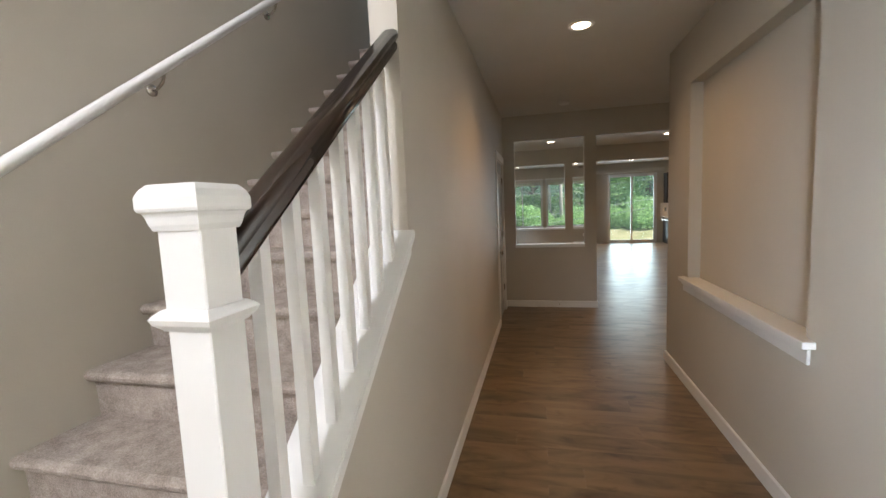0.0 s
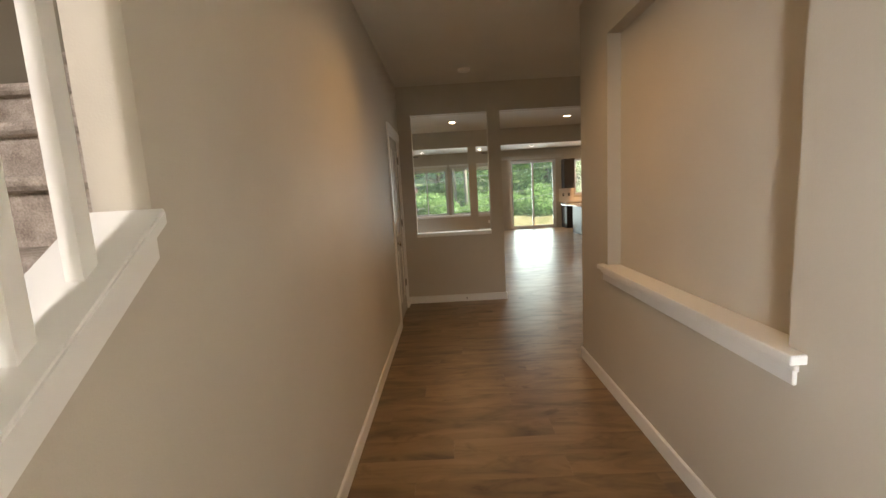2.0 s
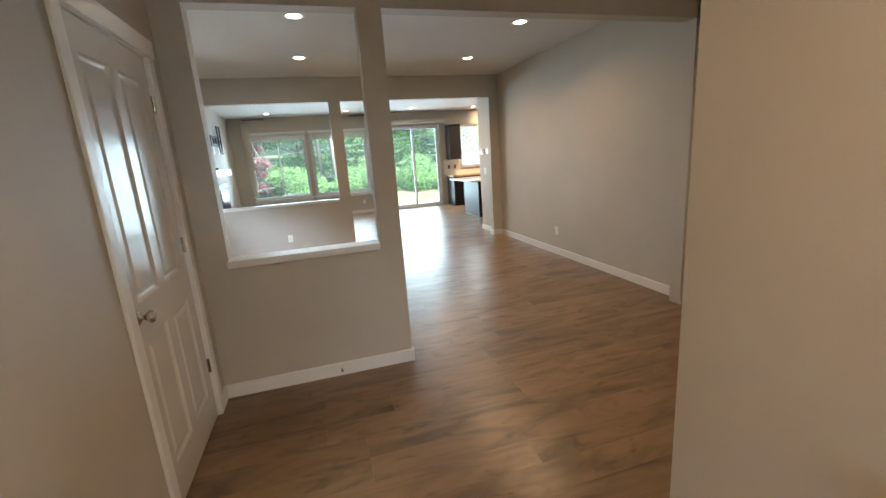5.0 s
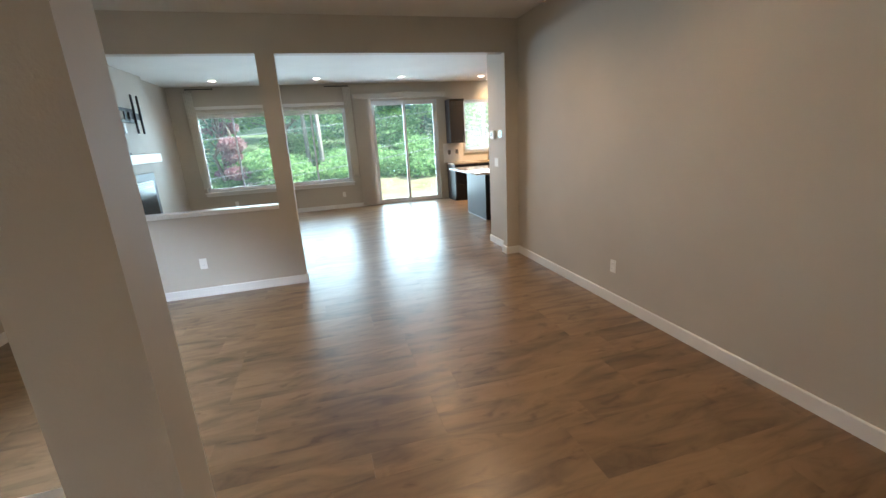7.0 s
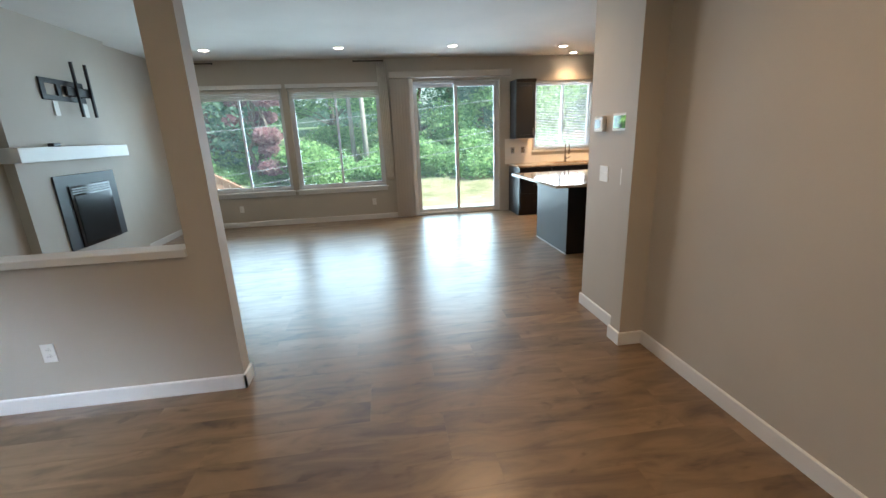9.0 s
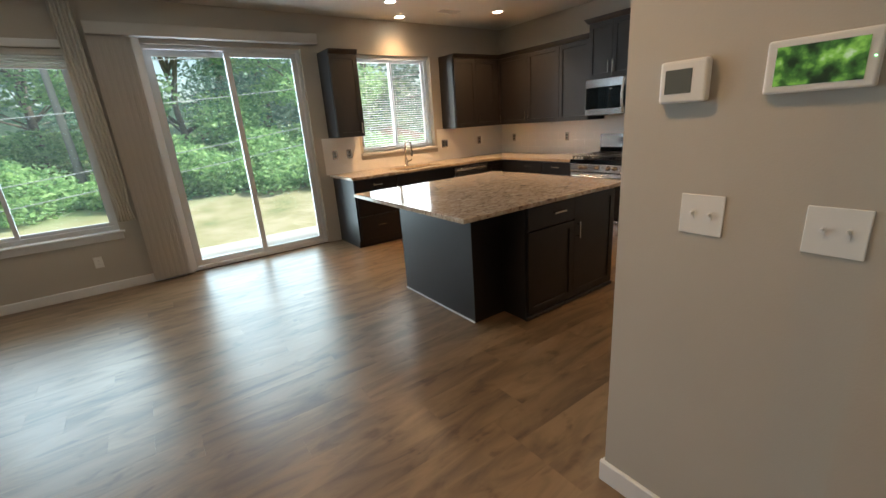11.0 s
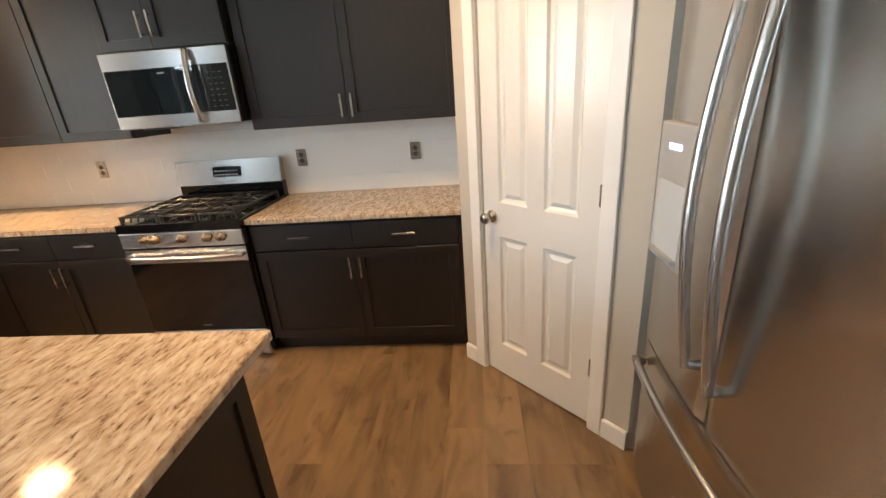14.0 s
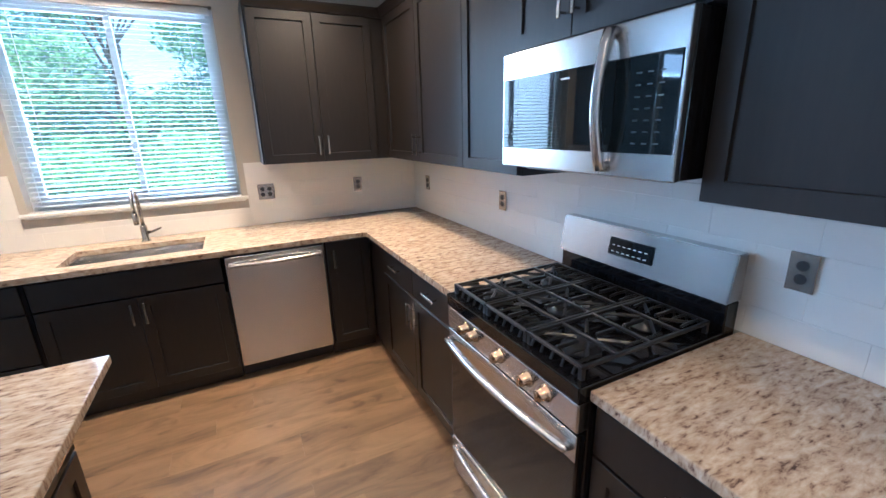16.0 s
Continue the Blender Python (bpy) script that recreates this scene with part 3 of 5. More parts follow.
tube(bm, [(0, 0, 0.07), (0, -0.03, 0.07), (0, -0.05, 0.085)], 0.005, 8)
part("hook_arm", bm, NICKEL, hk)

# ---- windows ----
VINYL = material("white_vinyl", (0.6, 0.61, 0.61), 0.35)


def frame_rect(bm, x0, x1, z0, z1, y0, y1, w):
    box(bm, x0, x0 + w, y0, y1, z0, z1)
    box(bm, x1 - w, x1, y0, y1, z0, z1)
    box(bm, x0 + w, x1 - w, y0, y1, z0, z0 + w)
    box(bm, x0 + w, x1 - w, y0, y1, z1 - w, z1)


def window(name, label, x0, x1, z0, z1, y, sill=True, rail=0.045, mid=None, apron=0.062):
    t = thing(name, label, "window", (0, 0, 0), kind="structure")
    mid = (x0 + x1) / 2 if mid is None else mid
    bm = bmesh.new()
    frame_rect(bm, x0, x1, z0, z1, y + 0.09, y + 0.17, rail)
    part("window_frame", bm, VINYL, t)
    for k, (a, b, dy) in enumerate(((x0 + rail, mid + 0.02, 0.105), (mid - 0.02, x1 - rail, 0.135))):
        bm = bmesh.new()
        frame_rect(bm, a, b, z0 + rail, z1 - rail, y + dy, y + dy + 0.025, 0.034)
        sash = part("sash", bm, VINYL, t)
        pane = slab("pane", a + 0.034, b - 0.034, y + dy + 0.010, y + dy + 0.014, z0 + rail + 0.034, z1 - rail - 0.034, GLASS, sash)
        pane.visible_shadow = False
    if sill:
        slab("window_sill", x0 - 0.04, x1 + 0.04, y - 0.035, y + 0.09, z0 - 0.022, z0 + 0.002, TRIM, t, "", 0.004)
        slab("window_apron", x0 - 0.02, x1 + 0.02, y - 0.016, y - 0.001, z0 - 0.023 - apron, z0 - 0.023, TRIM, t, "", 0.003)
    return t


window("window_1", "white vinyl sliding window with a wooden sill", -1.0, 0.5, 0.62, 2.36, YN)
window("window_2", "white vinyl sliding window with a wooden sill", 0.6, 2.18, 0.62, 2.36, YN)
window("window_3", "white vinyl kitchen window over the sink", 5.04, 6.25, 1.13, 2.39, YN, apron=0.012)
for a, b in ((-1.0, 0.5), (0.6, 2.18)):
    t = thing("window_head_trim", "white painted flat trim above the window", "trim", kind="structure")
    slab("head_board", a - 0.02, b + 0.02, YN - 0.016, YN - 0.001, 2.362, 2.43, TRIM, t, "", 0.003)
    sh = thing("roman_shade", "cream fabric shade, drawn up in folds at the window head", "window shade", group="cream shades")
    slab("headrail", a + 0.02, b - 0.02, YN + 0.012, YN + 0.06, 2.32, 2.355, FABRIC, sh)
    for k in range(5):
        slab("fold", a + 0.022, b - 0.022, YN + 0.008 + 0.004 * (k % 2), YN + 0.07 - 0.006 * (k % 2), 2.3 - 0.028 * k, 2.319 - 0.028 * k, FABRIC, sh, "", 0.006, 2)

bl = thing("window_blind", "white horizontal blind, lowered with open slats, over the sink window", "window blind")
slab("headrail", 5.06, 6.23, YN + 0.02, YN + 0.07, 2.345, 2.388, BLIND, bl, "", 0.003)
slatm = None
for k in range(39):
    z = 1.165 + 0.0305 * k
    if slatm is None:
        bm = bmesh.new()
        box(bm, 5.065, 6.225, -0.022, 0.022, -0.0012, 0.0012)
        ob = part("slat", bm, BLIND, bl)
        slatm = ob.data
    else:
        ob = new("slat", slatm)
        ob.parent = bl
    ob.matrix_local = pose(0, YN + 0.045, z, 8, 0, 0)
for x in (5.2, 5.645, 6.09):
    slab("ladder_cord", x - 0.0015, x + 0.0015, YN + 0.021, YN + 0.024, 1.16, 2.345, BLIND, bl)

sd = thing("door_3", "white vinyl sliding glass door to the patio, closed", "sliding door", kind="structure")
bm = bmesh.new()
frame_rect(bm, 2.75, 4.37, 0.0, 2.43, YN + 0.05, YN + 0.18, 0.04)
part("door_frame", bm, VINYL, sd)
for a, b, dy in ((2.79, 3.59, 0.12), (3.53, 4.33, 0.075)):
    bm = bmesh.new()
    frame_rect(bm, a, b, 0.04, 2.39, YN + dy, YN + dy + 0.035, 0.058)
    p = part("door_panel", bm, VINYL, sd)
    pane = slab("pane", a + 0.058, b - 0.058, YN + dy + 0.015, YN + dy + 0.02, 0.098, 2.332, GLASS, p)
    pane.visible_shadow = False
slab("door_handle", 4.285, 4.305, YN + 0.045, YN + 0.074, 0.95, 1.15, VINYL, sd, "white pull handle", 0.004)

vb = thing("vertical_blind", "beige vertical blind stacked open beside the sliding door", "window blind")
slab("valance", 2.36, 4.56, YN - 0.115, YN - 0.008, 2.475, 2.585, VANE, vb, "", 0.004)
vane = None
for k in range(20):
    if vane is None:
        bm = bmesh.new()
        box(bm, -0.0006, 0.0006, -0.044, 0.044, 0.0, 2.44)
        ob = part("vane", bm, VANE, vb)
        vane = ob.data
    else:
        ob = new("vane", vane)
        ob.parent = vb
    ob.matrix_local = pose(2.395 + 0.0178 * k, YN - 0.06, 0.03, 0, 0, -58 + 5 * math.sin(k * 2.1))


def curtain(x0, x1, label):
    t = thing("curtain", label, "curtain", group="cream curtains")
    bm = bmesh.new()
    n, rows = 40, 26
    grid = []
    for j in range(rows + 1):
        v = j / rows
        z = 2.74 - 2.02 * v
        pinch = 1 - 0.3 * math.exp(-((v - 0.93) / 0.06) ** 2)
        drift = 0.035 * v
        grid.append([bm.verts.new((x0 + drift + (x1 - x0) * (0.5 + (i / n - 0.5) * pinch), YN - 0.075 + 0.013 * pinch * math.sin(i * 0.8 + 0.5 * math.sin(v * 4)), z)) for i in range(n + 1)])
    for a, b in zip(grid, grid[1:]):
        for i in range(n):
            bm.faces.new((a[i], a[i + 1], b[i + 1], b[i]))
    ob = part("cloth", bm, FABRIC, t, "", True)
    md = ob.modifiers.new("thick", "SOLIDIFY")
    md.thickness = 0.003
    rx = (x0 - 0.38, x0 + 0.12) if x0 > 0 else (x1 - 0.1, x1 + 0.4)
    bm = bmesh.new()
    cyl(bm, (rx[0], YN - 0.075, 2.765), (rx[1], YN - 0.075, 2.765), 0.011, None, 12)
    for x in rx:
        cyl(bm, (x - 0.008, YN - 0.075, 2.765), (x + 0.008, YN - 0.075, 2.765), 0.017, None, 12)
    cyl(bm, (sum(rx) / 2, YN - 0.075, 2.765), (sum(rx) / 2, YN, 2.765), 0.006, None, 8)
    part("curtain_rod", bm, ROD, t, "short black curtain rod", True)


curtain(2.15, 2.31, "narrow cream curtain gathered on a short black rod by the window")
curtain(-1.08, -0.91, "narrow cream curtain gathered on a black rod in the corner")

# ---- fireplace ----
m = thing("mantel_shelf", "thick white mantel shelf above the fireplace insert", "mantel")
bm = bmesh.new()
box(bm, XW + 0.001, -1.205, 13.22, 14.96, 1.395, 1.538, 0.004)
part("shelf", bm, TRIM, m)
f = thing("fireplace", "black gas fireplace insert, unlit, in the greige breast", "fireplace", (-1.305, 0.2, 0))
slab("surround", 0.001, 0.02, 13.45, 14.47, 0.42, 1.235, material("charcoal_metal", (0.05, 0.055, 0.06), 0.45, 0.3), f, "", 0.004)
slab("firebox_frame", 0.021, 0.035, 13.62, 14.32, 0.42, 1.11, BLACK, f, "", 0.004)
# Low specular and some roughness keep the pane from mirroring the windows.
FIREGLASS = material("dull_fireplace_glass", (0.012, 0.014, 0.016), 0.2)
bsdf(FIREGLASS).inputs["Specular IOR Level"].default_value = 0.25
slab("firebox_glass", 0.036, 0.04, 13.67, 14.27, 0.46, 1.0, FIREGLASS, f)
for k in range(3):
    slab("louvre", 0.036, 0.044, 13.64, 14.3, 1.02 + 0.026 * k, 1.035 + 0.026 * k, material("louvre_metal", (0.1, 0.1, 0.11), 0.35, 0.6) if k == 0 else bpy.data.materials["louvre_metal"], f)
tv = thing("tv_wall_mount", "black metal television bracket on the wall, without a television", "wall mount", (-1.305, 14.17, 2.13))
slab("wall_plate", 0.001, 0.02, -0.33, 0.33, -0.11, -0.06, ROD, tv, "", 0.002)
slab("wall_plate_top", 0.001, 0.02, -0.33, 0.33, 0.06, 0.11, ROD, tv, "", 0.002)
for y in (-0.33, -0.1, 0.27):
    slab("plate_end", 0.001, 0.02, y, y + 0.06, -0.06, 0.06, ROD, tv)
slab("pivot_arm", 0.021, 0.05, 0.0, 0.38, -0.05, 0.05, ROD, tv, "", 0.004)
for y in (0.13, 0.36):
    slab("bracket_arm", 0.051, 0.08, y, y + 0.025, -0.27, 0.32, ROD, tv, "", 0.003)
for y in (-0.2, 0.27):
    slab("cable_box", 0.001, 0.012, y, y + 0.07, -0.27, -0.12, PLASTIC, tv, "white cable cover")
d = thing("small_remote_box", "small black electronic box lying on the mantel shelf", "electronics", (-1.25, 13.75, 1.539))
slab("box_body", -0.03, 0.03, -0.05, 0.05, 0, 0.035, ROD, d, "", 0.004)


# ---- outlets and switches ----
def plate(name, label, m, kind, cat="outlet", steel=False):
    """A wall plate centred on m, facing -y."""
    t = thing(name, label, cat)
    t.matrix_world = m
    wide = 0.115 if kind in ("double", "outlet2") else 0.072
    slab("cover", -wide / 2, wide / 2, -0.006, -0.0005, -0.058, 0.058, NICKEL if steel else PLASTIC, t, "", 0.0025, 2)
    if kind in ("outlet", "outlet2"):
        for cx in ((0,) if kind == "outlet" else (-0.025, 0.025)):
            for z in (-0.02, 0.02):
                bm = bmesh.new()
                cyl(bm, (cx, -0.0062, z), (cx, -0.009, z), 0.0155, None, 18)
                s = part("socket", bm, DARKSLOT if steel else PLASTIC, t)
                for x in (-0.006, 0.006):
                    slab("slot", cx + x - 0.001, cx + x + 0.001, -0.0096, -0.0091, z - 0.004, z + 0.005, DARKSLOT, s)
    else:
        for cx in ((-0.023, 0.023) if kind == "double" else (0,)):
            bm = bmesh.new()
            box(bm, cx - 0.005, cx + 0.005, -0.008, -0.0061, -0.012, 0.012)
            box(bm, cx - 0.0035, cx + 0.0035, -0.018, -0.0081, 0.0, 0.008, 0.001)
            part("toggle", bm, PLASTIC, t)
    return t


EAST, NORTH = -90, 0
for y in (12.935, 13.735, 15.235, 16.31):
    plate("tile_outlet", "steel plate with two black sockets on the white tiles", pose(XE - 0.0115, y, 1.15, 0, 0, EAST), "outlet", steel=True)
for x, k in ((4.62, "outlet"), (4.82, "outlet"), (6.42, "outlet2"), (7.13, "outlet")):
    plate("tile_outlet", "steel plate with black sockets on the white tiles", pose(x, YN - 0.0115, 1.15, 0, 0, NORTH), k, steel=True)
plate("wall_outlet", "white duplex outlet low on the plain wall", pose(3.88, 9.35, 0.345, 0, 0, EAST), "outlet")
plate("wall_outlet", "white duplex outlet low on the half wall", pose(0.132, 11.22, 0.367, 0, 0, 0), "outlet")
plate("wall_outlet", "white duplex outlet under the window", pose(-0.45, YN, 0.33, 0, 0, 0), "outlet")
plate("wall_outlet", "white duplex outlet under the window", pose(1.93, YN, 0.33, 0, 0, 0), "outlet")
plate("light_switch", "white plate with two toggle switches", pose(3.80, 11.728, 1.165, 0, 0, EAST), "double", "light switch")
plate("light_switch", "white plate with two toggle switches below the alarm panel", pose(3.80, 11.438, 1.163, 0, 0, EAST), "double", "light switch")
th = thing("thermostat", "white thermostat with a grey screen on the wall", "thermostat", (3.80, 11.803, 1.53), EAST)
slab("case", -0.062, 0.062, -0.032, -0.001, -0.055, 0.055, PLASTIC, th, "", 0.008, 3)
slab("screen", -0.045, 0.025, -0.0335, -0.0321, -0.03, 0.032, material("grey_lcd", (0.12, 0.13, 0.12), 0.15), th, "grey lcd screen")
ap = thing("alarm_panel", "white wall tablet showing a bright green leafy picture", "wall tablet", (3.80, 11.52, 1.537), EAST)
slab("case", -0.098, 0.098, -0.024, -0.001, -0.058, 0.058, PLASTIC, ap, "", 0.006, 3)
shown = material("lit_tablet_screen", (0.02, 0.03, 0.02), 0.05)
spots_on = node(shown, "TexNoise", Scale=28.0, Detail=5.0)
wire(shown, coords(shown), spots_on.inputs["Vector"])
wire(shown, ramp(shown, spots_on.outputs[0], [(0.38, (0.004, 0.012, 0.004)), (0.5, (0.04, 0.12, 0.02)), (0.62, (0.2, 0.42, 0.06)), (0.72, (0.5, 0.6, 0.4))]), bsdf(shown).inputs["Emission Color"])
bsdf(shown).inputs["Emission Strength"].default_value = 0.45
slab("screen", -0.078, 0.078, -0.0252, -0.0241, -0.042, 0.042, shown, ap, "lit screen with a green leafy picture")
slab("status_light", 0.088, 0.091, -0.0252, -0.0241, 0.0, 0.003, glow("green_led", (0.2, 1, 0.3), 3), ap, "green status light")
jk = thing("door_stop", "small brass-coloured spring stop on the baseboard", "door stop", (0.66, 7.052, 0.05))
bm = bmesh.new()
cyl(bm, (0, 0, 0), (0, -0.035, 0), 0.007, 0.009, 12)
part("stop_tip", bm, NICKEL, jk)
sm = thing("smoke_detector", "round white smoke detector on the hall ceiling", "smoke detector", (0.73, 6.45, H))
bm = bmesh.new()
lathe(bm, [(0.06, -0.03), (0.066, -0.022), (0.068, 0.0)], n=24)
part("detector_case", bm, PLASTIC, sm, "", True)
for x, y in ((6.16, 15.96), (0.69, 16.4)):
    v = thing("ceiling_vent", "white louvred ceiling vent", "vent", (x, y, H), group="ceiling vents")
    bm = bmesh.new()
    frame_rect(bm, -0.15, 0.15, -0.06, 0.06, 0, 0.008, 0.015)
    o = part("vent_frame", bm, TRIM, v)
    o.matrix_local = pose(0, 0, 0, -90, 0, 0)
    for k in range(7):
        slab("slat", -0.135, 0.135, -0.042 + 0.013 * k, -0.035 + 0.013 * k, -0.006, -0.001, TRIM, v)


# ---- kitchen ----
CT = 0.90


def shaker(bm, x0, x1, z0, z1, y=0.0, t=0.02, w=0.055):
    """One closed shell: a framed door front with a sunk centre panel."""
    rings = []
    for inset, yy in ((0, y), (0, y - t + 0.0015), (0.0015, y - t), (w, y - t), (w + 0.002, y - t + 0.009)):
        rings.append([bm.verts.new(p) for p in ((x0 + inset, yy, z0 + inset), (x1 - inset, yy, z0 + inset), (x1 - inset, yy, z1 - inset), (x0 + inset, yy, z1 - inset))])
    for a, b in zip(rings, rings[1:]):
        for i in range(4):
            bm.faces.new((a[i], a[(i + 1) % 4], b[(i + 1) % 4], b[i]))
    bm.faces.new(rings[0][::-1])
    bm.faces.new(rings[-1])


def pull(parent, x, z, vertical, y=-0.02, length=0.13):
    bm = bmesh.new()
    dx, dz = (0, length / 2) if vertical else (length / 2, 0)
    wx, wz = (0.0065, dz) if vertical else (dx, 0.0065)
    box(bm, x - wx, x + wx, y - 0.034, y - 0.027, z - wz, z + wz, 0.0015)
    ex, ez = dx * 0.72, dz * 0.72
    for s in (-1, 1):
        cyl(bm, (x + s * ex, y - 0.0005, z + s * ez), (x + s * ex, y - 0.03, z + s * ez), 0.0042, None, 8)
    part("handle", bm, NICKEL, parent, "satin nickel flat bar handle")


def cabinet(name, label, m, w, z0, z1, depth, fronts, toe=0.0, crown=0.0, group="", category="cabinet"):
    """Front faces -y at y = 0. fronts: (kind, x0, x1, z0, z1, handle) with handle None or (x, z, vertical)."""
    t = thing(name, label, category, group=group)
    t.matrix_world = m
    bm = bmesh.new()
    box(bm, 0, w, 0.001, depth, z0 + toe, z1)
    part("body", bm, ESPRESSO, t)
    if toe:
        slab("toe_kick", 0.0, w, 0.035, depth, z0 + 0.001, z0 + toe - 0.001, ESPRESSO, t)
    for kind, a, b, c, d, h in fronts:
        bm = bmesh.new()
        if kind == "door":
            shaker(bm, a + 0.0015, b - 0.0015, c, d)
        else:
            box(bm, a + 0.0015, b - 0.0015, -0.02, 0, c, d, 0.0025)
        f = part("door" if kind == "door" else "drawer_front", bm, ESPRESSO, t)
        if h:
            pull(f, *h)
    if crown:
        bm = bmesh.new()
        prof = [(0.0, 0.0), (-0.02, 0.0), (-0.024, 0.012), (-0.045, 0.04), (-0.05, 0.055), (0.0, 0.055)]
        l = [bm.verts.new((-0.0 + (y if crown > 1 else 0), y, z1 + z)) for y, z in prof]
        r = [bm.verts.new((w - (y if crown > 1 else 0), y, z1 + z)) for y, z in prof]
        bm.faces.new(l), bm.faces.new(r[::-1])
        for i in range(6):
            bm.faces.new((l[i], l[(i + 1) % 6], r[(i + 1) % 6], r[i]))
        box(bm, 0, w, 0.0005, depth, z1 + 0.001, z1 + 0.055)
        part("crown_moulding", bm, ESPRESSO, t)
    return t


def door_pair(w0, w1, z0, z1, zh, mid=None):
    mid = (w0 + w1) / 2 if mid is None else mid
    return [("door", w0, mid, z0, z1, (mid - 0.031, zh, True)), ("door", mid, w1, z0, z1, (mid + 0.031, zh, True))]


XB, YB = 7.01, 15.97          # faces of the base cabinets
ZD, ZT = 0.70, 0.855          # drawer fronts
ZB = 0.867                    # top of the base cabinets
R0, R1 = 13.873, 14.637       # range

cabinet("base_cabinet", "espresso-stained base cabinet with two drawers over two doors, beside the range", pose(XB, R0 - 0.004, 0, 0, 0, -90), R0 - 0.004 - PY - 0.002, 0, ZB, XE - XB - 0.002,
        [("drawer", 0.01, 0.615, ZD, ZT, (0.308, 0.78, False)), ("drawer", 0.615, 1.22, ZD, ZT, (0.917, 0.78, False))] + door_pair(0.01, 1.22, 0.105, 0.69, 0.583, 0.61), 0.09, group="base cabinets")
cabinet("base_cabinet", "espresso-stained corner base cabinet with two drawers over two doors", pose(XB, YB, 0, 0, 0, -90), YB - R1 - 0.004, 0, ZB, XE - XB - 0.002,
        [("drawer", 0.345, 0.83, ZD, ZT, (0.592, 0.79, False)), ("drawer", 0.83, 1.325, ZD, ZT, (1.082, 0.79, False))] + door_pair(0.345, 1.325, 0.105, 0.69, 0.59, 0.83), 0.09, group="base cabinets")
cabinet("base_cabinet", "espresso-stained three-drawer base cabinet at the end of the counter", pose(4.55, YB, 0), 0.60, 0, ZB, YN - YB - 0.002,
        [("drawer", 0.02, 0.59, ZD, ZT, (0.305, 0.78, False)), ("drawer", 0.02, 0.59, 0.41, 0.69, (0.305, 0.56, False)), ("drawer", 0.02, 0.59, 0.105, 0.40, (0.305, 0.27, False))], 0.09, group="base cabinets")
cabinet("sink_cabinet", "espresso-stained sink base cabinet with two doors", pose(5.152, YB, 0), 0.925, 0, ZB - 0.24, YN - YB - 0.002,
        [("drawer", 0.01, 0.915, ZD, ZT, None)] + door_pair(0.01, 0.915, 0.105, 0.69, 0.6), 0.09, group="base cabinets")
cabinet("base_cabinet", "narrow espresso-stained base cabinet beside the dishwasher", pose(6.692, YB, 0), XB - 6.694, 0, ZB, YN - YB - 0.002,
        [("door", 0.01, XB - 6.70, 0.105, ZT, (0.05, 0.74, True))], 0.09, group="base cabinets")

UX, UY, U0, U1 = 7.32, 16.29, 1.37, 2.33
cabinet("wall_cabinet", "espresso-stained two-door wall cabinet beside the microwave", pose(UX, R0 - 0.004, 0, 0, 0, -90), R0 - 0.004 - PY - 0.002, U0, U1 + 0.05, XE - UX - 0.002, door_pair(0.01, 1.26, U0 + 0.004, U1 + 0.045, 1.475, 0.606), 0, 1, "wall cabinets")
cabinet("wall_cabinet", "espresso-stained short wall cabinet above the microwave", pose(UX - 0.05, R1, 0, 0, 0, -90), R1 - R0, 1.842, 2.47, XE - UX + 0.048, door_pair(0.006, R1 - R0 - 0.006, 1.847, 2.465, 1.968, 0.325), 0, 2, "wall cabinets")
cabinet("wall_cabinet", "espresso-stained corner wall cabinet with three doors", pose(UX, UY, 0, 0, 0, -90), UY - R1 - 0.004, U0, U1, XE - UX - 0.002,
        [("door", 0.03, 0.6, U0 + 0.004, U1 - 0.005, (0.569, 1.48, True)), ("door", 0.6, 1.17, U0 + 0.004, U1 - 0.005, (0.631, 1.48, True)), ("door", 1.17, UY - R1 - 0.01, U0 + 0.004, U1 - 0.005, None)], 0, 1, "wall cabinets")
cabinet("wall_cabinet", "espresso-stained two-door wall cabinet beside the sink window", pose(6.41, UY, 0), UX - 6.41 - 0.002, U0, U1, YN - UY - 0.002, door_pair(0.01, 0.81, U0 + 0.004, U1 - 0.005, 1.485, 0.41), 0, 1, "wall cabinets")
cabinet("wall_cabinet", "narrow espresso-stained wall cabinet between the sliding door and the sink window", pose(4.57, UY, 0), 0.37, U0, U1, YN - UY - 0.002, [("door", 0.006, 0.364, U0 + 0.004, U1 - 0.005, (0.32, 1.475, True))], 0, 1, "wall cabinets")
cabinet("wall_cabinet", "espresso-stained wall cabinet above the short counter beside the refrigerator", pose(5.06, 11.67, 0, 0, 0, 180), 1.13, U0, U1, 0.328, door_pair(0.01, 1.12, U0 + 0.004, U1 - 0.005, 1.475), 0, 1, "wall cabinets")
cabinet("base_cabinet", "espresso-stained base cabinet with two drawers over two doors, beside the refrigerator", pose(5.165, 11.88, 0, 0, 0, 180), 1.24, 0, ZB, 0.558,
        [("drawer", 0.01, 0.595, ZD, ZT, (0.3, 0.785, False)), ("drawer", 0.595, 1.175, ZD, ZT, (0.87, 0.785, False))] + door_pair(0.01, 1.175, 0.105, 0.69, 0.575), 0.09, group="base cabinets")

# island
il = thing("kitchen_island", "espresso-stained kitchen island base with drawers and doors", "kitchen island", (0, 0, 0))
slab("body", 4.60, 5.66, 13.19, 14.60, 0.001, ZB, ESPRESSO, il, "", 0.002)
slab("end_panel", 4.30, 4.599, 13.415, 14.42, 0.001, ZB, ESPRESSO, il, "", 0.002)
CAULK = material("white_caulk", (0.6, 0.6, 0.6), 0.5)
slab("base_bead", 4.292, 4.299, 13.415, 14.42, 0.0015, 0.012, CAULK, il)
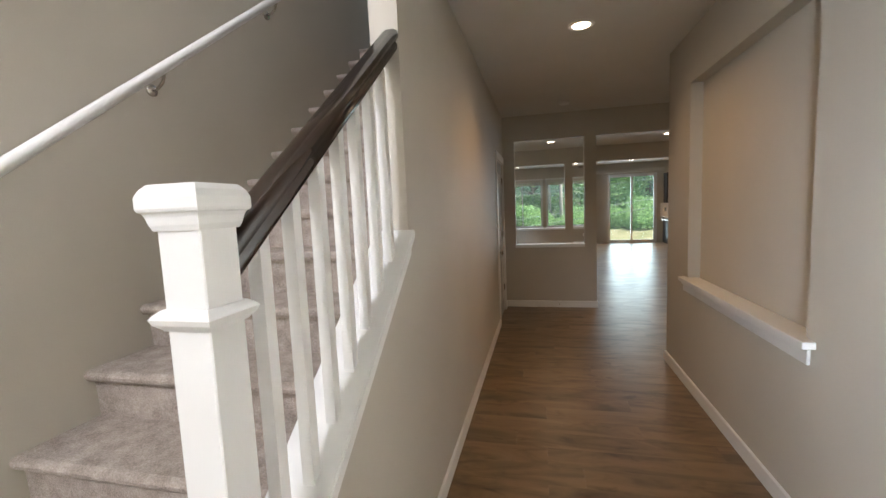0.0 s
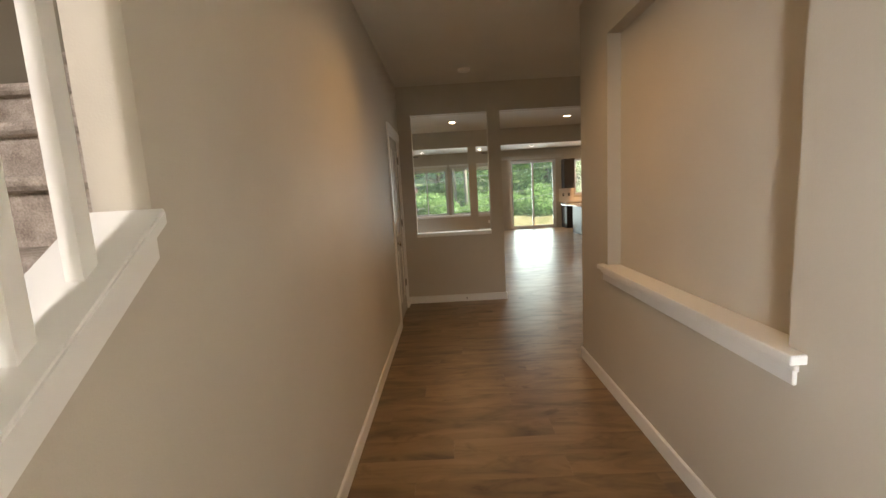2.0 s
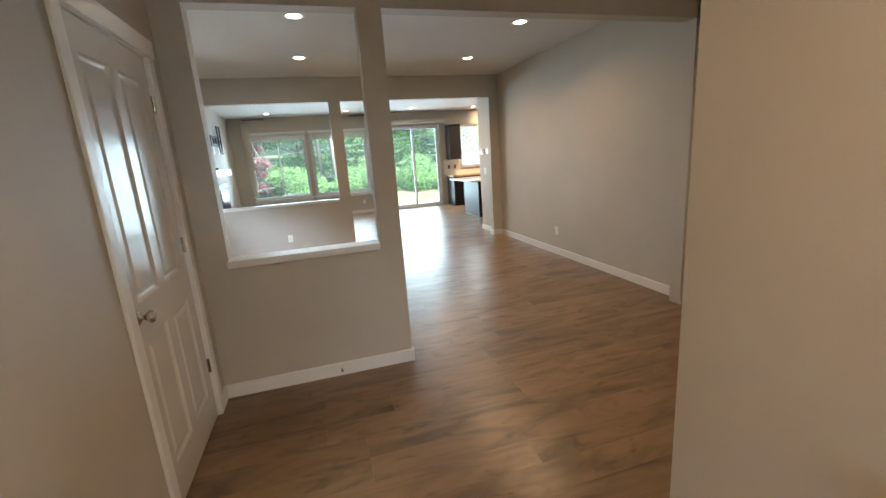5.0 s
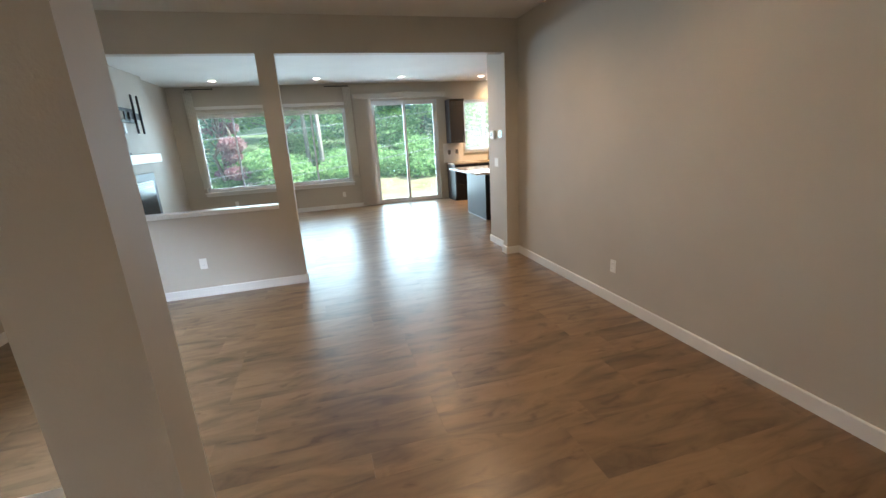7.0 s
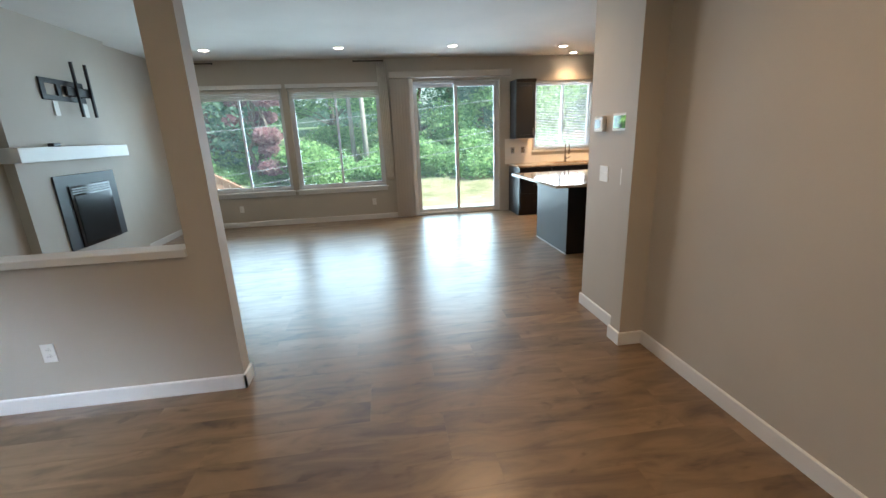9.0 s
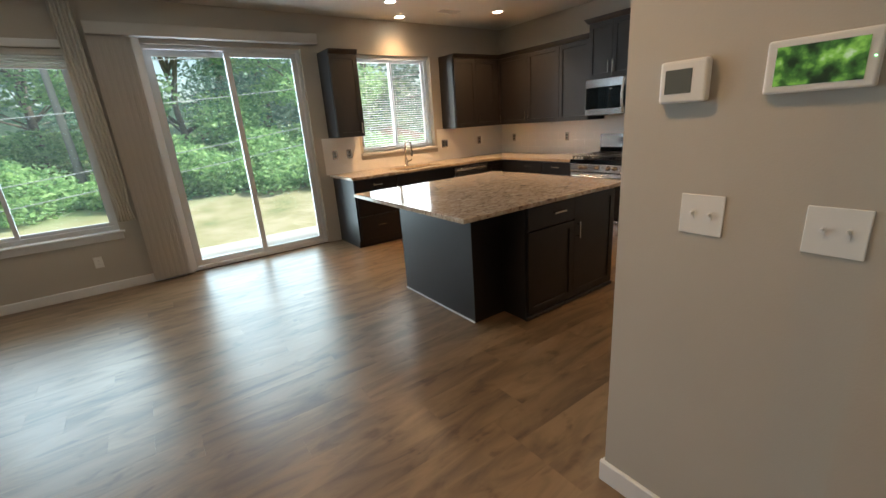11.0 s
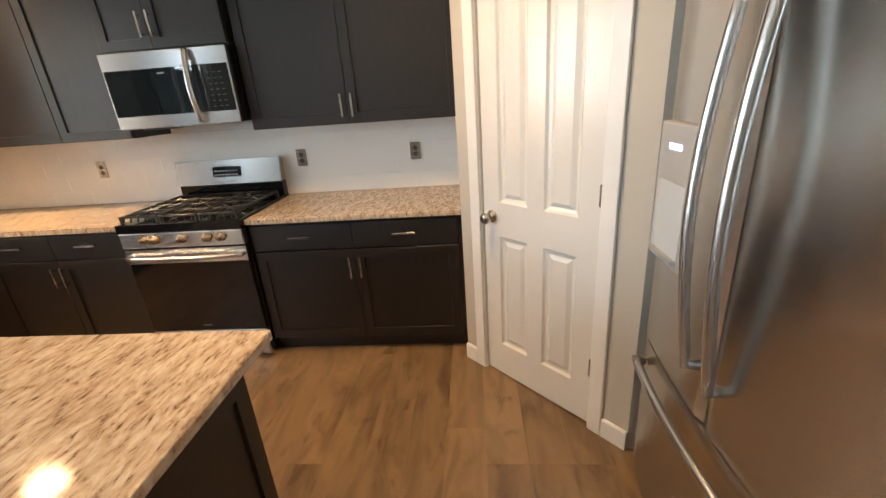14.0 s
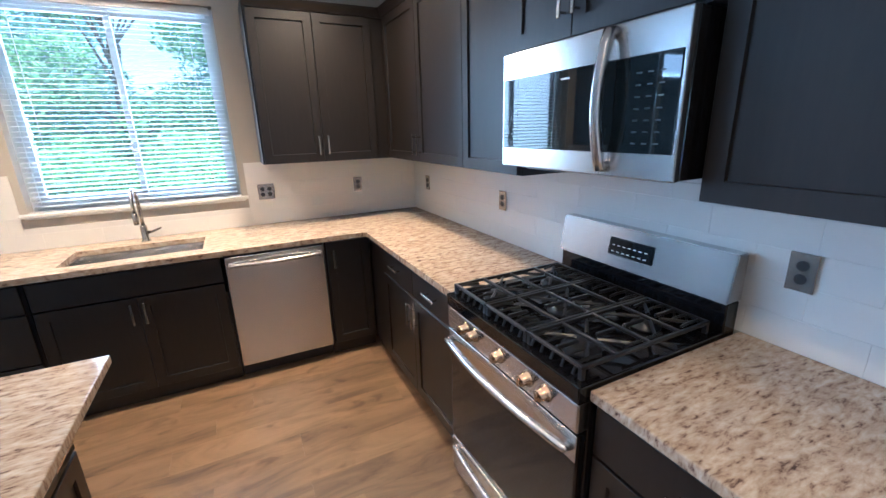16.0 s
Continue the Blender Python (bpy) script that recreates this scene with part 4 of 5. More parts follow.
slab("base_moulding", 4.59, 5.664, 13.165, 13.189, 0.0015, 0.03, ESPRESSO, il, "", 0.004)
slab("base_moulding", 5.661, 5.68, 13.19, 14.6, 0.0015, 0.03, ESPRESSO, il, "", 0.004)
S = pose(4.60, 13.189, 0)
for kind, a, b, c, d, h in (("drawer", 0.02, 0.53, 0.69, ZT, (0.33, 0.785, False)), ("door", 0.02, 0.53, 0.04, 0.68, None), ("door", 0.53, 1.05, 0.04, ZT, (0.56, 0.60, True))):
    bm = bmesh.new()
    shaker(bm, a, b, c, d) if kind == "door" else box(bm, a, b, -0.02, 0, c, d, 0.0025)
    p = part("door" if kind == "door" else "drawer_front", bm, ESPRESSO, il)
    p.matrix_local = S
    if h:
        pull(p, *h)
E1 = pose(5.661, 13.2, 0, 0, 0, 90)
for kind, a, b, c, d, h in (("drawer", 0.9, 1.39, ZD, ZT, (1.24, 0.78, False)), ("drawer", 0.41, 0.9, ZD, ZT, (0.65, 0.78, False)), ("door", 0.9, 1.39, 0.06, 0.69, (0.945, 0.58, True)), ("door", 0.41, 0.9, 0.06, 0.69, (0.855, 0.58, True))):
    bm = bmesh.new()
    shaker(bm, a, b, c, d) if kind == "door" else box(bm, a, b, -0.02, 0, c, d, 0.0025)
    p = part("door" if kind == "door" else "drawer_front", bm, ESPRESSO, il)
    p.matrix_local = E1
    pull(p, *h)


def worktop(name, label, boxes, joined=False):
    t = thing(name, label, "worktop")
    bm = bmesh.new()
    for b in boxes:
        box(bm, *b, CT - 0.032, CT, 0 if joined else 0.004, 2)
    part("granite_slab", bm, GRANITE, t)
    return t


worktop("island_worktop", "polished beige and brown speckled granite top of the island", [(4.025, 5.772, 13.138, 14.755)])
worktop("worktop", "polished speckled granite worktop beside the range", [(6.975, XE - 0.002, PY + 0.002, R0 - 0.003)])
worktop("worktop", "polished speckled granite worktop beside the refrigerator", [(3.925, 5.185, 11.342, 11.91)])
YE, SX0, SX1, SY0, SY1 = 15.93, 5.27, 5.98, 16.06, 16.42
lw = thing("worktop", "polished speckled granite worktop running round the corner with the sink cut-out", "worktop")
bm = bmesh.new()
gx, gy = (4.52, SX0, SX1, 6.975, XE - 0.002), (R1 + 0.003, YE, SY0, SY1, YN - 0.002)
solid = [[i == 3 if j == 0 else not (i == 1 and j == 2) for j in range(4)] for i in range(4)]
gv = {(i, j, k): bm.verts.new((gx[i], gy[j], (CT - 0.032, CT)[k])) for i in range(5) for j in range(5) for k in (0, 1)}
for i in range(4):
    for j in range(4):
        if not solid[i][j]:
            continue
        for k in (0, 1):
            bm.faces.new([gv[q] for q in ((i, j, k), (i + 1, j, k), (i + 1, j + 1, k), (i, j + 1, k))])
        for di, dj, e in ((-1, 0, ((i, j), (i, j + 1))), (1, 0, ((i + 1, j), (i + 1, j + 1))), (0, -1, ((i, j), (i + 1, j))), (0, 1, ((i, j + 1), (i + 1, j + 1)))):
            a, b = i + di, j + dj
            if not (0 <= a < 4 and 0 <= b < 4 and solid[a][b]):
                bm.faces.new([gv[q] for q in ((*e[0], 0), (*e[1], 0), (*e[1], 1), (*e[0], 1))])
bmesh.ops.delete(bm, geom=[v for v in bm.verts if not v.link_faces], context="VERTS")
part("granite_slab", bm, GRANITE, lw)

sk = thing("sink", "stainless steel undermount kitchen sink", "sink")
bm = bmesh.new()
g, zb = 0.0, 0.68
pts = []


def rrect(x0, x1, y0, y1, r, z, n=5):
    out = []
    for cx, cy, a0 in ((x1 - r, y1 - r, 0), (x0 + r, y1 - r, 90), (x0 + r, y0 + r, 180), (x1 - r, y0 + r, 270)):
        for i in range(n + 1):
            a = radians(a0 + 90 * i / n)
            out.append((cx + r * math.cos(a), cy + r * math.sin(a), z))
    return out


rings = [[bm.verts.new(p) for p in rrect(SX0 + i, SX1 - i, SY0 + i, SY1 - i, r, z)] for i, r, z in ((-0.015, 0.01, CT - 0.0335), (0.012, 0.05, CT - 0.0335), (0.014, 0.05, CT - 0.05), (0.018, 0.05, 0.71), (0.05, 0.04, 0.685))]
for a, b in zip(rings, rings[1:]):
    for i in range(len(a)):
        j = (i + 1) % len(a)
        bm.faces.new((a[i], a[j], b[j], b[i]))
bm.faces.new(rings[-1])
part("basin", bm, STEEL, sk)
bm = bmesh.new()
cyl(bm, (5.62, 16.24, 0.6855), (5.62, 16.24, 0.689), 0.045, 0.04, 20)
part("drain", bm, CHROME, sk)

fc = thing("faucet", "brushed nickel pull-down kitchen faucet behind the sink", "faucet", (5.63, 16.49, CT + 0.0005))
bm = bmesh.new()
lathe(bm, [(0.03, 0), (0.03, 0.008), (0.022, 0.014), (0.021, 0.1), (0.018, 0.11)], n=20)
part("base", bm, NICKEL, fc, "", True)
bm = bmesh.new()
arc = [(0, 0, 0.105), (0, 0, 0.26)] + [(0.0, -0.085 * (1 - math.cos(radians(a))), 0.27 + 0.085 * math.sin(radians(a))) for a in range(0, 181, 20)] + [(0, -0.17, 0.22)]
tube(bm, arc, 0.0115, 14)
part("spout", bm, NICKEL, fc, "", True)
bm = bmesh.new()
lathe(bm, [(0.013, 0), (0.016, 0.01), (0.017, 0.07), (0.013, 0.075)], (0, -0.17, 0.145), n=16)
part("spray_head", bm, NICKEL, fc, "", True)
bm = bmesh.new()
tube(bm, [(0.02, 0, 0.06), (0.05, 0, 0.065), (0.10, -0.01, 0.085)], [0.011, 0.009, 0.006], 10)
part("lever", bm, NICKEL, fc, "", True)


def bow(bm, p0, p1, out, r, n=14, squash=1.0):
    """A bowed bar handle from p0 to p1 that stands off by the vector out."""
    p0, p1, out = Vector(p0), Vector(p1), Vector(out)
    pts = [p0]
    for i in range(n + 1):
        u = i / n
        pts.append(p0.lerp(p1, u) + out * (0.45 + 0.55 * math.sin(math.pi * u)))
    pts.append(p1)
    tube(bm, pts, r, 12, squash)


dw = thing("dishwasher", "stainless steel dishwasher, closed, between the base cabinets", "dishwasher", (6.085, YB, 0))
slab("tub", 0.0, 0.60, 0.002, 0.60, 0.09, 0.86, BLACKMATT, dw)
slab("door", 0.004, 0.597, -0.028, 0.0, 0.105, 0.85, STEEL, dw, "brushed stainless steel door", 0.004, 2)
slab("kick_plate", 0.0, 0.6, 0.05, 0.6, 0.002, 0.088, BLACKMATT, dw)
bm = bmesh.new()
bow(bm, (0.03, -0.028, 0.80), (0.57, -0.028, 0.80), (0, -0.045, 0), 0.013)
part("handle", bm, STEEL, dw, "bowed stainless steel handle", True)

# range: front faces -y in its own frame
rg = thing("gas_range", "stainless steel and black gas range with five burners", "stove")
rg.matrix_world = pose(6.965, R1, 0, 0, 0, -90)
W = R1 - R0
slab("body", 0.003, W - 0.003, 0.02, 0.66, 0.03, 0.885, BLACK, rg, "", 0.003)
slab("drawer", 0.005, W - 0.005, -0.012, 0.019, 0.015, 0.2, STEEL, rg, "stainless steel bottom drawer", 0.006, 2)
bm = bmesh.new()
bow(bm, (0.05, -0.012, 0.165), (W - 0.05, -0.012, 0.165), (0, -0.03, 0), 0.012)
part("drawer_handle", bm, STEEL, rg, "", True)
ov = slab("oven_door", 0.005, W - 0.005, -0.012, 0.019, 0.206, 0.755, BLACK, rg, "black glass oven door", 0.006, 2)
slab("door_band", 0.006, W - 0.006, -0.0165, -0.0125, 0.665, 0.753, STEEL, ov, "stainless steel band", 0.001)
bm = bmesh.new()
bow(bm, (0.03, -0.0165, 0.71), (W - 0.03, -0.0165, 0.71), (0, -0.05, 0), 0.014)
part("oven_handle", bm, STEEL, ov, "bowed stainless steel handle", True)
slab("control_panel", 0.004, W - 0.004, -0.02, 0.03, 0.763, 0.858, STEEL, rg, "stainless steel control panel", 0.006, 2)
for x in (0.162, 0.226, 0.393, 0.546, 0.632):
    bm = bmesh.new()
    lathe(bm, [(0.026, 0), (0.027, 0.004), (0.021, 0.008), (0.019, 0.03), (0.016, 0.034)], (x, -0.0205, 0.818), (0, -1, 0), 22)
    box(bm, x - 0.004, x + 0.004, -0.062, -0.054, 0.801, 0.835, 0.001)
    part("knob", bm, BRONZE, rg, "champagne bronze knob", True)
slab("cooktop", -0.0 + 0.002, W - 0.002, -0.024, 0.6, 0.8615, 0.912, BLACK, rg, "glossy black cooktop", 0.004, 2)
for i, (x, y, r) in enumerate(((0.15, 0.13, 0.045), (0.15, 0.42, 0.04), (0.38, 0.28, 0.055), (0.61, 0.13, 0.05), (0.61, 0.42, 0.036))):
    bm = bmesh.new()
    lathe(bm, [(r + 0.012, 0.0005), (r + 0.012, 0.01), (r, 0.014), (r, 0.022), (r - 0.008, 0.026), (0.006, 0.026)], (x, y, 0.912), n=22)
    part("burner", bm, BLACKMATT, rg, "round cast iron burner", True)
for k in range(3):
    a, b = 0.02 + k * (W - 0.04) / 3, 0.02 + (k + 1) * (W - 0.04) / 3 - 0.004
    gr = bmesh.new()
    zt0, zt1 = 0.944, 0.956
    for y in (0.01, 0.145, 0.28, 0.415, 0.55):
        box(gr, a, b, y - 0.006, y + 0.006, zt0, zt1, 0.002)
    for x in (a + 0.006, b - 0.006):
        box(gr, x - 0.006, x + 0.006, 0.004, 0.556, zt0 - 0.001, zt1 - 0.001, 0.002)
    cx = (a + b) / 2
    for y0, y1 in ((0.02, 0.10), (0.18, 0.26), (0.30, 0.39), (0.45, 0.54)):
        box(gr, cx - 0.005, cx + 0.005, y0, y1, zt0, zt1 + 0.002, 0.002)
    for x in (a + 0.008, b - 0.008):
        for y in (0.012, 0.548):
            box(gr, x - 0.007, x + 0.007, y - 0.007, y + 0.007, 0.9122, zt0)
    for x, y in ((cx, 0.14), (cx, 0.42)) if k != 1 else ((cx, 0.28),):
        for q in range(4):
            c, s = math.cos(math.pi / 4 + q * math.pi / 2), math.sin(math.pi / 4 + q * math.pi / 2)
            cyl(gr, (x + 0.03 * c, y + 0.03 * s, zt0 + 0.006), (x + 0.13 * c, y + 0.13 * s, zt0 + 0.006), 0.007, 0.006, 4)
    for j in range(5):
        x = a + 0.03 + (b - a - 0.06) * j / 4
        for y0, y1, y2 in ((0.0, 0.018, 0.105), (0.556, 0.54, 0.455)):
            tube(gr, [(x, y0, zt0 - 0.024), (x, (y0 + y1) / 2, zt0 - 0.002), (x, y1, zt0 + 0.007), (x, (y1 + y2) / 2, zt0 + 0.009), (x, y2, zt0 + 0.004)], 0.0052, 5)
        if k == 1 or j in (0, 4):
            cyl(gr, (x, 0.2, zt0 + 0.006), (x, 0.36, zt0 + 0.006), 0.0052, None, 5)
    part("grate", gr, BLACKMATT, rg, "black cast iron grate")
bg = slab("backguard_base", 0.004, W - 0.004, 0.60, 0.665, 0.886, 1.01, BLACK, rg, "black lower backguard", 0.004)
bm = bmesh.new()
v = [bm.verts.new((x, y, z)) for x in (0.0, W) for y, z in ((0.585, 1.012), (0.665, 1.012), (0.665, 1.175), (0.61, 1.175))]
for q in ((0, 1, 2, 3), (7, 6, 5, 4), (0, 4, 5, 1), (1, 5, 6, 2), (2, 6, 7, 3), (3, 7, 4, 0)):
    bm.faces.new([v[i] for i in q])
bmesh.ops.bevel(bm, geom=bm.edges[:], offset=0.004, segments=2, affect="EDGES")
bp = part("backguard", bm, STEEL, rg, "stainless steel backguard")
tilt = pose(W / 2 - 0.0, 0.597, 1.092, -9.3, 0, 0)
disp = slab("display", -0.1, 0.1, -0.006, -0.0015, -0.03, 0.04, BLACK, bp, "black clock display")
disp.matrix_local = tilt
for r in range(2):
    for c in range(7):
        s = slab("display_mark", -0.085 + c * 0.025, -0.072 + c * 0.025, -0.0068, -0.0061, -0.018 + r * 0.026, -0.014 + r * 0.026, PLASTIC, bp)
        s.matrix_local = tilt
for r in range(1):
    slab("maker_mark", W / 2 - 0.03, W / 2 + 0.03, -0.0135, -0.0125, 0.235, 0.241, NICKEL, ov)

mw = thing("microwave", "stainless steel over-the-range microwave with a bowed handle", "microwave")
mw.matrix_world = pose(7.235, R1 - 0.003, 0, 0, 0, -90)
W2 = W - 0.006
slab("case", 0.0, W2, 0.002, XE - 7.235 - 0.003, 1.428, 1.836, BLACK, mw, "black case", 0.002)
mf = slab("front_frame", 0.0, W2, -0.022, 0.001, 1.425, 1.836, STEEL, mw, "stainless steel front", 0.004, 2)
slab("door_glass", 0.012, 0.552, -0.0255, -0.0225, 1.495, 1.745, material("tinted_glass", (0.008, 0.012, 0.014), 0.03), mw, "dark reflective door glass", 0.001)
slab("control_glass", 0.556, W2 - 0.012, -0.0255, -0.0225, 1.495, 1.745, bpy.data.materials["tinted_glass"], mw, "dark reflective control panel", 0.001)
for r in range(7):
    for c in range(3):
        slab("key_mark", 0.62 + c * 0.035, 0.636 + c * 0.035, -0.0262, -0.0256, 1.52 + r * 0.03, 1.5235 + r * 0.03, material("dim_key_print", (0.07, 0.09, 0.095), 0.4) if r == c == 0 else bpy.data.materials["dim_key_print"], mw)
slab("maker_mark", 0.33, 0.37, -0.0262, -0.0256, 1.715, 1.72, PLASTIC, mw)
bm = bmesh.new()
bow(bm, (0.535, -0.022, 1.455), (0.535, -0.022, 1.815), (0, -0.055, 0), 0.018, 14)
part("handle", bm, STEEL, mw, "bowed stainless steel handle", True)
slab("vent_lamp", 0.1, 0.3, 0.03, 0.13, 1.413, 1.427, BLACKMATT, mw)

# refrigerator: front faces -y in its own frame
fr = thing("refrigerator", "stainless steel french-door refrigerator with a bottom freezer drawer", "refrigerator")
fr.matrix_world = pose(6.113, 11.885, 0, 0, 0, 180)
FW = 0.91
slab("cabinet_body", 0.004, FW - 0.004, 0.0, 0.53, 0.03, 1.75, FRIDGESIDE, fr, "grey painted side panels", 0.004)
for x in (0.04, FW - 0.06):
    slab("foot", x, x + 0.04, 0.02, 0.08, 0.0, 0.0295, BLACKMATT, fr)


def bulged(name, x0, x1, z0, z1, full, label):
    bm = bmesh.new()
    n = 14
    front, back = [], []
    for i in range(n + 1):
        u = i / n
        x = x0 + (x1 - x0) * u
        g = (x - FW / 2) / (FW / 2)
        e = min(u, 1 - u) * (x1 - x0)
        y = -0.07 - 0.035 * (1 - g * g) + 0.012 * max(0, 1 - e / 0.014) ** 2
        front.append([bm.verts.new((x, y, z)) for z in (z0, z1)])
        back.append([bm.verts.new((x, -0.002, z)) for z in (z0, z1)])
    for a, b in zip(front, front[1:]):
        bm.faces.new((a[0], b[0], b[1], a[1]))
    for a, b in zip(back, back[1:]):
        bm.faces.new((a[1], b[1], b[0], a[0]))
    for k in (0, 1):
        for i in range(n):
            bm.faces.new((front[i][k], front[i + 1][k], back[i + 1][k], back[i][k]))
    for i in (0, n):
        bm.faces.new((front[i][0], front[i][1], back[i][1], back[i][0]))
    return part(name, bm, STEELDARK, fr, label)


dl = bulged("door", 0.0, FW / 2 - 0.002, 0.655, 1.77, False, "stainless steel door with the dispenser")
dr = bulged("door", FW / 2 + 0.002, FW, 0.655, 1.77, False, "stainless steel door")
fd = bulged("freezer_drawer", 0.0, FW, 0.06, 0.648, True, "stainless steel freezer drawer")
for d, x in ((dl, FW / 2 - 0.05), (dr, FW / 2 + 0.05)):
    bm = bmesh.new()
    s = -1 if d is dl else 1
    bow(bm, (x, -0.103, 0.80), (x, -0.103, 1.66), (s * 0.012, -0.07, 0), 0.014)
    part("handle", bm, STEEL, d, "long bowed stainless steel handle", True)
bm = bmesh.new()
bow(bm, (0.06, -0.085, 0.56), (FW - 0.06, -0.085, 0.56), (0, -0.065, 0.03), 0.014)
part("handle", bm, STEEL, fd, "bowed stainless steel handle", True)
bm = bmesh.new()
box(bm, 0.045, 0.255, -0.107, -0.075, 0.98, 1.38, 0.006, 2)
dp = part("dispenser", bm, material("grey_dispenser", (0.45, 0.45, 0.44), 0.35, 0.5), dl, "grey ice and water dispenser")
# Pale recess colour stands in for the white glow inside the dispenser.
slab("recess", 0.07, 0.23, -0.1085, -0.1075, 1.0, 1.22, material("recess_glow_tint", (0.42, 0.45, 0.46), 0.2), dp)
slab("tray", 0.075, 0.225, -0.121, -0.1087, 1.0, 1.012, material("dispenser_tray", (0.3, 0.3, 0.3), 0.4), dp)
slab("blue_display", 0.11, 0.18, -0.1085, -0.1075, 1.31, 1.325, glow("blue_led", (0.2, 0.3, 1.0), 4), dp, "lit blue display")
for z in (0.63, 1.755):
    slab("hinge_cover", FW - 0.07, FW - 0.004, -0.06, 0.0, z, z + 0.024, STEELDARK, fr, "", 0.004)


# ---- outdoors ----
def ground_mat():
    m = material("dry_grass_ground", (0.2, 0.17, 0.09), 0.95)
    c = coords(m)
    n = node(m, "TexNoise", Scale=0.9, Detail=8.0, Roughness=0.7)
    wire(m, c, n.inputs["Vector"])
    dry = ramp(m, n.outputs[0], [(0.3, (0.13, 0.155, 0.055)), (0.45, (0.25, 0.23, 0.12)), (0.62, (0.35, 0.31, 0.21))])
    lush = ramp(m, n.outputs[0], [(0.35, (0.07, 0.12, 0.045)), (0.65, (0.19, 0.25, 0.1))])
    xyz = m.node_tree.nodes.new("ShaderNodeSeparateXYZ")
    wire(m, c, xyz.inputs[0])
    edge = node(m, "Math")
    edge.operation = "MULTIPLY_ADD"
    edge.inputs[1].default_value = 3.0
    wire(m, n.outputs[0], edge.inputs[0])
    wire(m, xyz.outputs[1], edge.inputs[2])
    area = node(m, "MapRange", From_Min=24.0, From_Max=25.2)
    wire(m, edge.outputs[0], area.inputs[0])
    mx = m.node_tree.nodes.new("ShaderNodeMix")
    mx.data_type = "RGBA"
    wire(m, area.outputs[0], mx.inputs["Factor"])
    wire(m, dry, mx.inputs["A"])
    wire(m, lush, mx.inputs["B"])
    wire(m, mx.outputs["Result"], bsdf(m).inputs["Base Color"])
    bump(m, n.outputs[0], 0.6, 0.05)
    return m


rnd = random.Random(7)
bm = bmesh.new()
cols, rowsn = 40, 44
ys = [-30 + 46.8 * i / 10 for i in range(10)] + [16.8 + 0.55 * i for i in range(24)] + [30 + 12 * i for i in range(10)]
xs = [-60 + 6 * i for i in range(8)] + [-12 + 1.2 * i for i in range(24)] + [17 + 9 * i for i in range(8)]


def ground_z(x, y):
    rise = max(0.0, y - 21.0)
    return -0.28 + 0.06 * noise.noise((x * 0.4, y * 0.4, 0)) * (1 if y > 18.6 else 0) + min(3.0, 0.12 * rise) + (0.25 * max(0, min(1, (x - 2) / 4)) if y > 19 else 0) * min(1, max(0, y - 19) / 3)


g = [[bm.verts.new((x, y, ground_z(x, y))) for x in xs] for y in ys]
for a, b in zip(g, g[1:]):
    for i in range(len(xs) - 1):
        bm.faces.new((a[i], a[i + 1], b[i + 1], b[i]))
tagged(part("ground", bm, ground_mat(), None, "", True), "sloping ground with dry yellow grass behind the house", kind="structure")
pt = slab("patio", 1.6, 6.6, YN + 0.205, 18.35, -0.24, -0.12, paint("pale_concrete", (0.5, 0.48, 0.45), 0.85, 0.5, 60), None, "", 0.01)
tagged(pt, "pale concrete patio slab outside the sliding door", kind="structure")


def leaf_mat(name, dark, mid, light):
    m = material(name, mid, 0.75)
    bsdf(m).inputs["Specular IOR Level"].default_value = 0.2
    geo = m.node_tree.nodes.new("ShaderNodeNewGeometry")
    wire(m, ramp(m, geo.outputs["Random Per Island"], [(0.0, dark), (0.5, mid), (1.0, light)]), bsdf(m).inputs["Base Color"])
    bsdf(m).inputs["Transmission Weight"].default_value = 0.0
    bsdf(m).inputs["Subsurface Weight"].default_value = 0.0
    tr = node(m, "BsdfTranslucent")
    wire(m, ramp(m, geo.outputs["Random Per Island"], [(0.0, tuple(2 * v for v in dark)), (1.0, tuple(1.6 * v for v in light))]), tr.inputs["Color"])
    mx = m.node_tree.nodes.new("ShaderNodeMixShader")
    mx.inputs[0].default_value = 0.5
    wire(m, bsdf(m).outputs[0], mx.inputs[1])
    wire(m, tr.outputs[0], mx.inputs[2])
    wire(m, mx.outputs[0], m.node_tree.nodes["Material Output"].inputs[0])
    return m


GREEN = leaf_mat("maple_leaves", (0.1, 0.2, 0.09), (0.21, 0.36, 0.15), (0.4, 0.56, 0.25))
PINE = leaf_mat("conifer_needles", (0.08, 0.15, 0.115), (0.14, 0.235, 0.17), (0.23, 0.34, 0.23))
REDL = leaf_mat("red_leaves", (0.2, 0.1, 0.11), (0.33, 0.19, 0.21), (0.42, 0.3, 0.29))
BARK = paint("grey_bark", (0.17, 0.14, 0.11), 0.9, 0.8, 30)
PALEBARK = paint("pale_bark", (0.36, 0.33, 0.29), 0.9, 0.8, 30)


